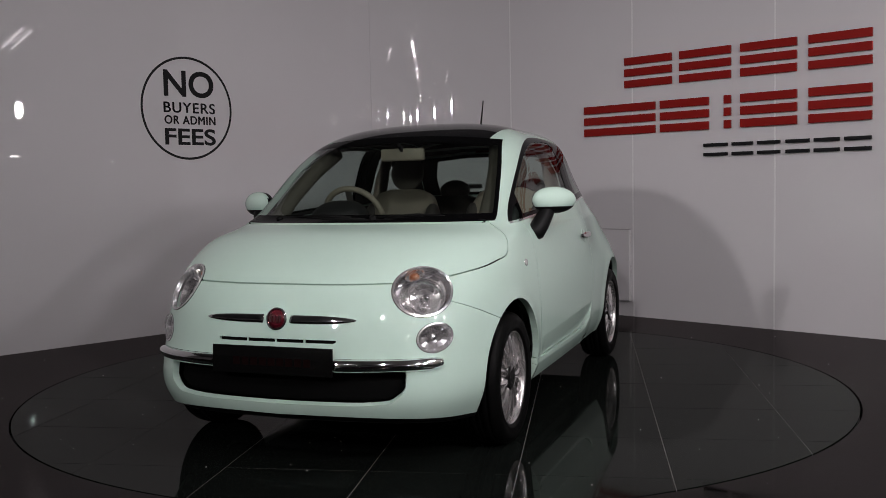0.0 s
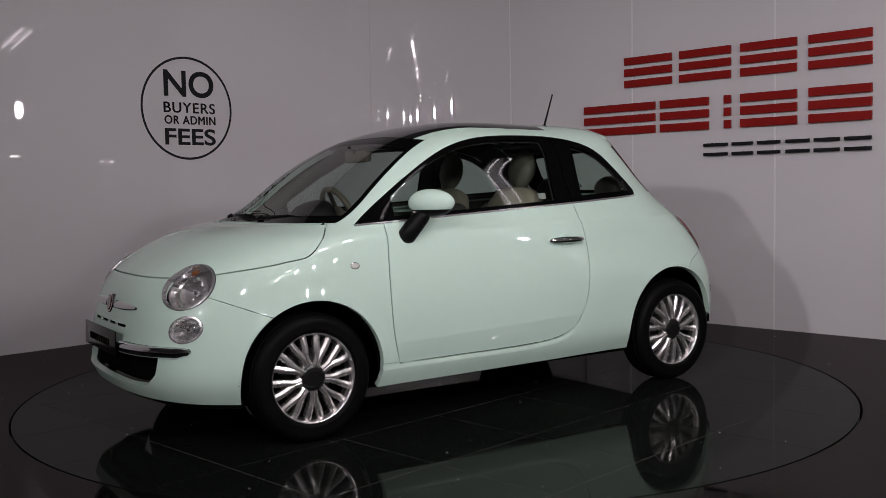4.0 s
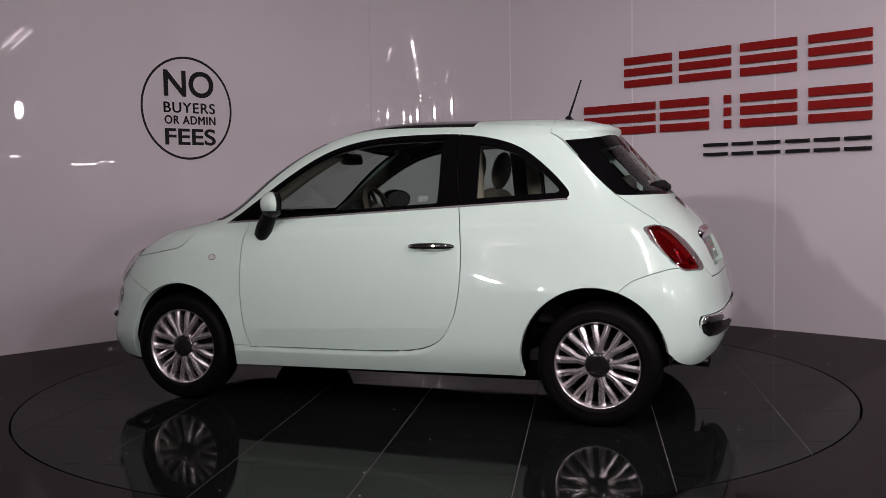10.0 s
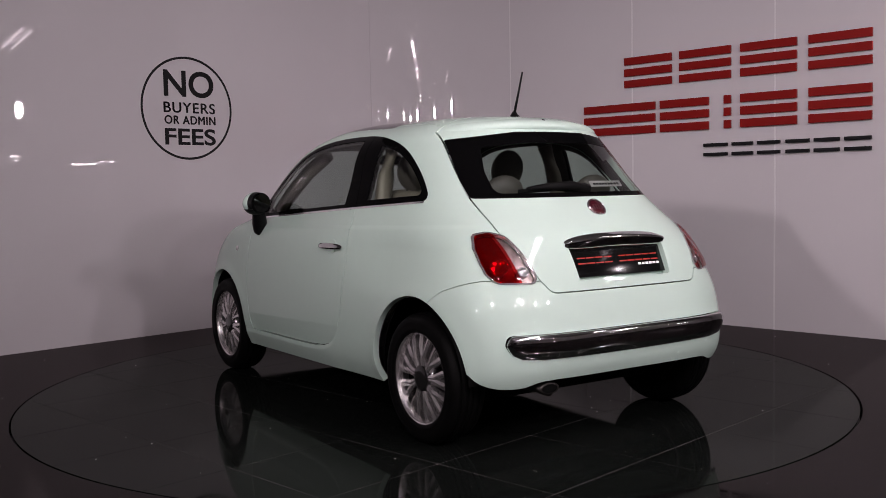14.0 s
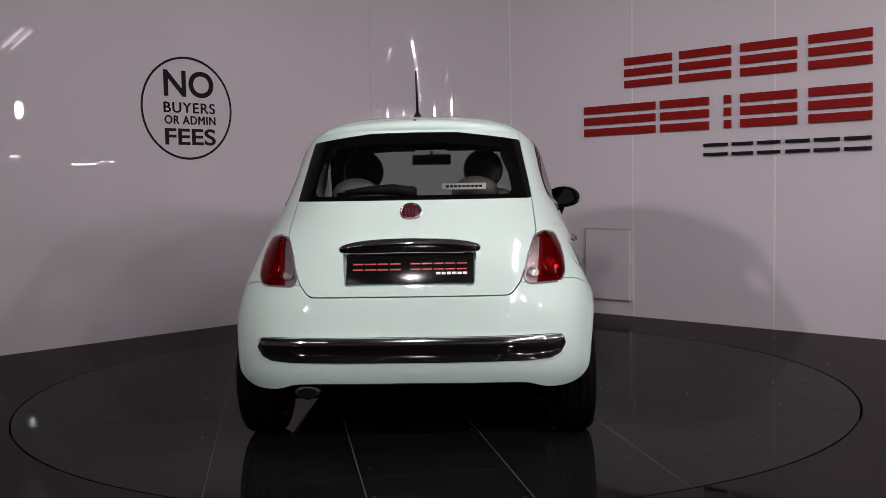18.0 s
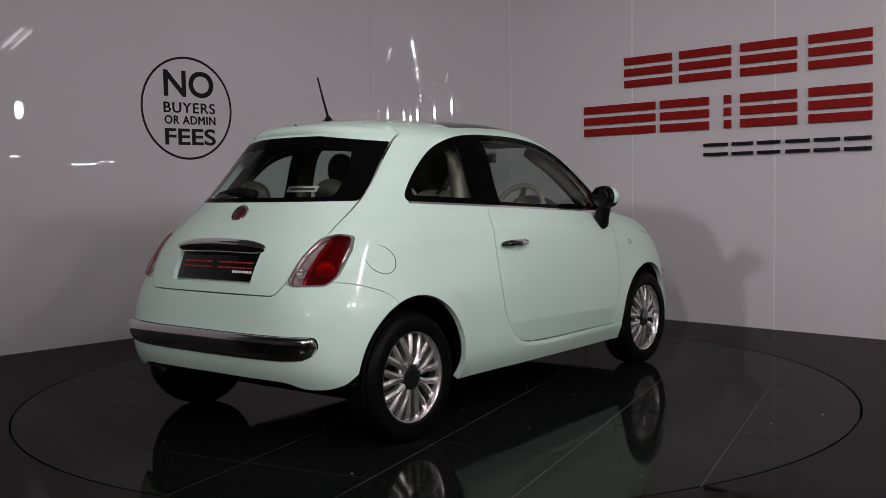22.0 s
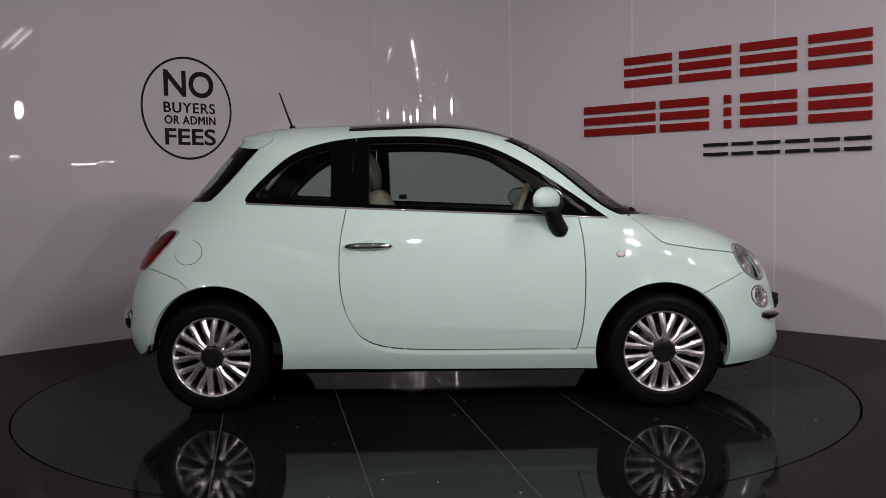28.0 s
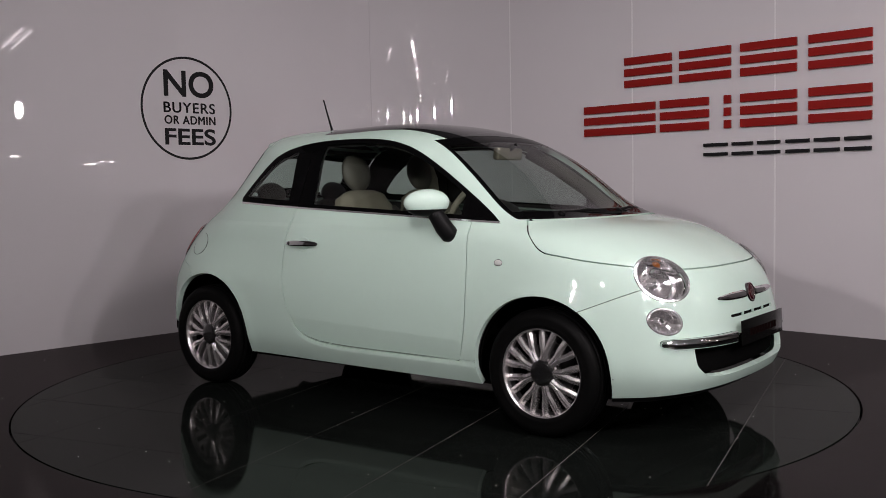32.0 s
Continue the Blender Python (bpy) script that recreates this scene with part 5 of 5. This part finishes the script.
    p, n = pick(V, (0, 2), (-0.255, 1.085), lambda V: V[:, 1] > 0.4)
    part("window_sticker", box_bm(0.050, 0.032, 0.001, facing(p - n * 0.006, n)), STICKER_GREY, car, "small pale window sticker", smooth=False)
    return car


ROOF_BLACK = material("black_roof_glass", (0.008, 0.008, 0.009), 0.05)
WINDSCREEN_GLASS = glass("windscreen_glass", (0.58, 0.62, 0.60))
CAP_BLACK = material("cap_black", (0.010, 0.010, 0.010), 0.14, coat=0.6)
CARD_WHITE = material("card_white", (0.42, 0.41, 0.40), 0.6)
STICKER_GREY = material("sticker_grey", (0.30, 0.30, 0.29), 0.5)
WIPER_BLACK = material("wiper_black", (0.004, 0.004, 0.004), 0.6, spec=0.08)
RED_DEEP = material("deep_red", (0.16, 0.004, 0.006), 0.1, coat=1.0)
LENS_GREY = material("pale_lens", (0.55, 0.56, 0.54), 0.12, coat=1.0)
# cream of the windscreen pillars, with the cabin's shade put into its colour
CREAM_TRIM = material("shaded_cream_trim", (0.10, 0.091, 0.072), 0.7, grain=0.05, scale=200)
PLATE_DIM = material("plate_dim_red", (0.007, 0.003, 0.003), 0.5, spec=0.0)
STEEL = material("exhaust_steel", (0.06, 0.055, 0.052), 0.5, 1.0, grain=0.2, scale=80)
HEADREST = material("headrest_leather", (0.12, 0.11, 0.09), 0.55, grain=0.06, scale=200, bump=0.15)
car = build_car()


# ---- on the walls ----
def wall_pose(s, z, proud=0.0):
    """A pose on the wall's face: x to the right as seen from the hall, y up, z out of the wall."""
    p, n = wall_point(s, -proud)
    return facing((p.x, p.y, z), (-n.x, -n.y, 0))


def build_sign():
    """Raised sign on the wall, its lettering left as plain bars of its size and colour."""
    sign = tagged(new("wall_sign"), "raised red and black sign in plain bars on the white wall", "sign")

    def bar(s0, s1, z0, z1, mat, name):
        w = s1 - s0
        part(name, box_bm(w, z1 - z0, 0.022, wall_pose((s0 + s1) / 2, (z0 + z1) / 2, 0.024), 0.002, 1), mat, sign, smooth=False)
        part("spacer", lathe_bm([(0, 0), (0.006, 0), (0.006, 0.016)], 8, wall_pose((s0 + s1) / 2, (z0 + z1) / 2, -0.001)), DARK_STEEL, sign)
    for s0, s1 in ((2.357, 2.812), (2.885, 3.337), (3.418, 3.868), (3.958, 4.416)):
        for z in (1.953, 2.048, 2.143):
            bar(s0, s1, z, z + 0.062, RED, "red_bar")
    for s0, s1 in ((1.936, 2.655), (2.704, 3.147), (3.280, 3.338), (3.418, 3.870), (3.960, 4.416)):
        for z in (1.562, 1.659, 1.756):
            bar(s0, s1, z, z + 0.064, RED, "red_bar")
    for s0, s1 in ((3.102, 3.309), (3.347, 3.522), (3.559, 3.740), (3.785, 3.967), (4.001, 4.189), (4.224, 4.415)):
        for z in (1.349, 1.424):
            bar(s0, s1, z, z + 0.026, SIGN_BLACK, "black_bar")


def build_sticker():
    """The printed ring with its four lines of lettering."""
    s0, z0, r = -2.816, 1.822, 0.418
    m = wall_pose(s0, z0, 0.0035)
    ring = lathe_bm([(r - 0.019, 0.0), (r, 0.0)], 120, m)
    along = m.to_3x3() @ Vector((1, 0, 0))
    roundel = tagged(part("fees_roundel", ring, SIGN_BLACK, smooth=False), "black printed ring with lettering on the white wall", "sign")
    for text, a, b, low, high in (("NO", -3.028, -2.568, 1.912, 2.128), ("BUYERS", -3.032, -2.562, 1.785, 1.868), ("OR ADMIN", -3.027, -2.561, 1.693, 1.760), ("FEES", -3.030, -2.561, 1.523, 1.659)):
        data = bpy.data.curves.new("lettering", "FONT")
        data.body, data.align_x, data.size, data.offset = text, "LEFT", 1.0, 0.022 if len(text) < 5 else 0.0
        data.space_character = 1.0 if len(text) < 5 else 1.12
        ob = bpy.data.objects.new("lettering", data)
        scene.collection.objects.link(ob)
        bpy.context.view_layer.update()
        me = bpy.data.meshes.new_from_object(ob.evaluated_get(bpy.context.evaluated_depsgraph_get()))
        bpy.data.objects.remove(ob)
        me.name = "lettering"
        co = np.array([v.co[:] for v in me.vertices])
        lo, hi = co.min(0), co.max(0)
        me.transform(wall_pose((a + b) / 2, low, 0.0035) @ Matrix.Diagonal(((b - a) / (hi[0] - lo[0]), (high - low) / (hi[1] - lo[1]), 1, 1)) @ Matrix.Translation((-(lo[0] + hi[0]) / 2, -lo[1], 0)))
        if len(text) > 4:
            # the smaller lines are set bolder by a few shifted copies of their outlines
            bold = bmesh.new()
            for du, dv in ((0, 0), (-0.0032, 0), (0.0032, 0), (0, 0.0022), (0, -0.0022)):
                copy = me.copy()
                copy.transform(Matrix.Translation(along * du + Vector((0, 0, dv))))
                bold.from_mesh(copy)
                bpy.data.meshes.remove(copy)
            bold.to_mesh(me)
            bold.free()
        me.materials.append(SIGN_BLACK)
        line = new("lettering", me)
        line.parent = roundel


def build_hatch():
    box = tagged(new("access_panel"), "flat white access cover low on the wall", "panel")
    part("cover", box_bm(0.462, 0.610, 0.030, wall_pose(2.172, 0.443, 0.016), 0.003, 1), WALL, box, smooth=False)
    part("edge_strip", box_bm(0.010, 0.612, 0.034, wall_pose(2.398, 0.443, 0.018), 0.002, 1), STRIP, box, smooth=False)
    part("edge_strip", box_bm(0.006, 0.612, 0.032, wall_pose(1.938, 0.443, 0.017)), BACKING, box, smooth=False)
    for z in (0.135, 0.751):
        part("edge_strip", box_bm(0.462, 0.006, 0.032, wall_pose(2.170, z, 0.017)), BACKING, box, smooth=False)


def build_dust():
    """Small pale specks on the dark floor."""
    rng = random.Random(4)
    bm = bmesh.new()
    for _ in range(170):
        a, r = rng.uniform(0, 2 * math.pi), 4.2 * math.sqrt(rng.random())
        x, y = r * math.cos(a), r * math.sin(a) - 0.8
        if abs(math.hypot(x, y) - RING) < 0.03 or math.hypot(x, y) < RING or x + y > 4.2 or y - x > 4.2:
            continue
        q = rng.uniform(0.0015, 0.0045)
        bmesh.ops.create_icosphere(bm, subdivisions=1, radius=q, matrix=pose(x, y, q * 0.3, 0, 0, rng.uniform(0, 90)) @ Matrix.Diagonal((1, rng.uniform(0.5, 1), 0.35, 1)))
    tagged(part("dust_specks", bm, WHITE), "small pale specks of dust on the floor", "dust", kind="stuff")
    bm = bmesh.new()
    for _ in range(90):
        a, r = rng.uniform(0, 2 * math.pi), 2.2 * math.sqrt(rng.random())
        q = rng.uniform(0.0012, 0.004)
        bmesh.ops.create_icosphere(bm, subdivisions=1, radius=q, matrix=pose(r * math.cos(a), r * math.sin(a), q * 0.3 + 0.0004) @ Matrix.Diagonal((1, rng.uniform(0.5, 1), 0.35, 1)))
    tagged(part("dust_specks", bm, WHITE, turntable), "small pale specks of dust", kind="stuff")


build_sign()
build_sticker()
build_dust()
build_hatch()


# ---- lamps of the hall ----
def build_batten(x, y, z, turn, length, glow):
    """A ceiling batten with two bare tubes, hung on two rods."""
    lamp = tagged(new("tube_light"), "white twin tube light hung from the ceiling", "lamp", "twin tube lights")
    m = pose(x, y, z, 0, 0, turn)
    part("housing", box_bm(length, 0.22, 0.05, m @ pose(0, 0, 0.055), 0.008), HOUSING, lamp)
    for k in (-0.07, 0.07):
        part("tube", tube_bm([m @ Vector((-length / 2 + 0.02, k, 0)), m @ Vector((length / 2 - 0.02, k, 0))], 0.013, 12), glow, lamp, "lit tube")
    for k in (-0.4, 0.4):
        part("rod", tube_bm([m @ Vector((length * k, 0, 0.08)), m @ Vector((length * k, 0, TALL - z))], 0.006, 8), HOUSING, lamp)


def build_flood(place, aim):
    """An upright oval flood lamp on a ceiling rod."""
    lamp = tagged(new("flood_lamp"), "oval white flood lamp hung from the ceiling", "lamp", "flood lamps")
    m = facing(place, (aim - place).normalized()) @ Matrix.Diagonal((0.62, 1.35, 1, 1))
    part("can", lathe_bm([(0, -0.16), (0.06, -0.15), (0.105, -0.02), (0.112, 0.0), (0.104, 0.0), (0.09, -0.03)], 28, m), HOUSING, lamp)
    part("glass_face", lathe_bm([(0, 0.0), (0.10, -0.004)], 28, m), SPOT, lamp, "lit glass face")
    part("rod", tube_bm([(place.x, place.y, place.z + 0.10), (place.x, place.y, TALL)], 0.008, 8), HOUSING, lamp)


def build_strip(y0, y1, z):
    """A thin lit strip on the hall's side wall."""
    lamp = tagged(new("strip_light"), "thin lit strip light on the grey hall wall", "lamp", "strip lights")
    part("housing", box_bm(0.03, y1 - y0, 0.04, pose(7.90, (y0 + y1) / 2, z), 0.005), HOUSING, lamp)
    part("diffuser", box_bm(0.012, y1 - y0 - 0.02, 0.022, pose(7.880, (y0 + y1) / 2, z), 0.004), TUBE_MID, lamp, "lit diffuser")


HOUSING = material("white_enamel", (0.70, 0.70, 0.70), 0.4, grain=0.03)
for x, y, turn, length, bright in BATTENS:
    build_batten(x, y, 3.48, turn, length, TUBE if bright else TUBE_DIM)
for place, _, _, aim in FLOODS:
    build_flood(Vector(place), Vector(aim))
for y0, y1, z in ((-2.34, -1.86, 1.69), (-1.80, -1.72, 1.74), (-1.66, -1.52, 1.73), (-3.42, -3.24, 1.86)):
    build_strip(y0, y1, z)


# ---- movement: the turntable carries the car round once in about forty seconds ----
def heading(t):
    return -111.534 - 8.95837 * t + 0.00188 * (t - 16) ** 2


def motions():
    times = [0.5 * k for k in range(65)]
    walk(turntable, [(t, pose(0, 0, 0, 0, 0, heading(t))) for t in times])
    walk(car, [(t, pose(0, 0, 0, 0, 0, heading(t)) @ pose(0.031, 0.0287, 0)) for t in times])


motions()
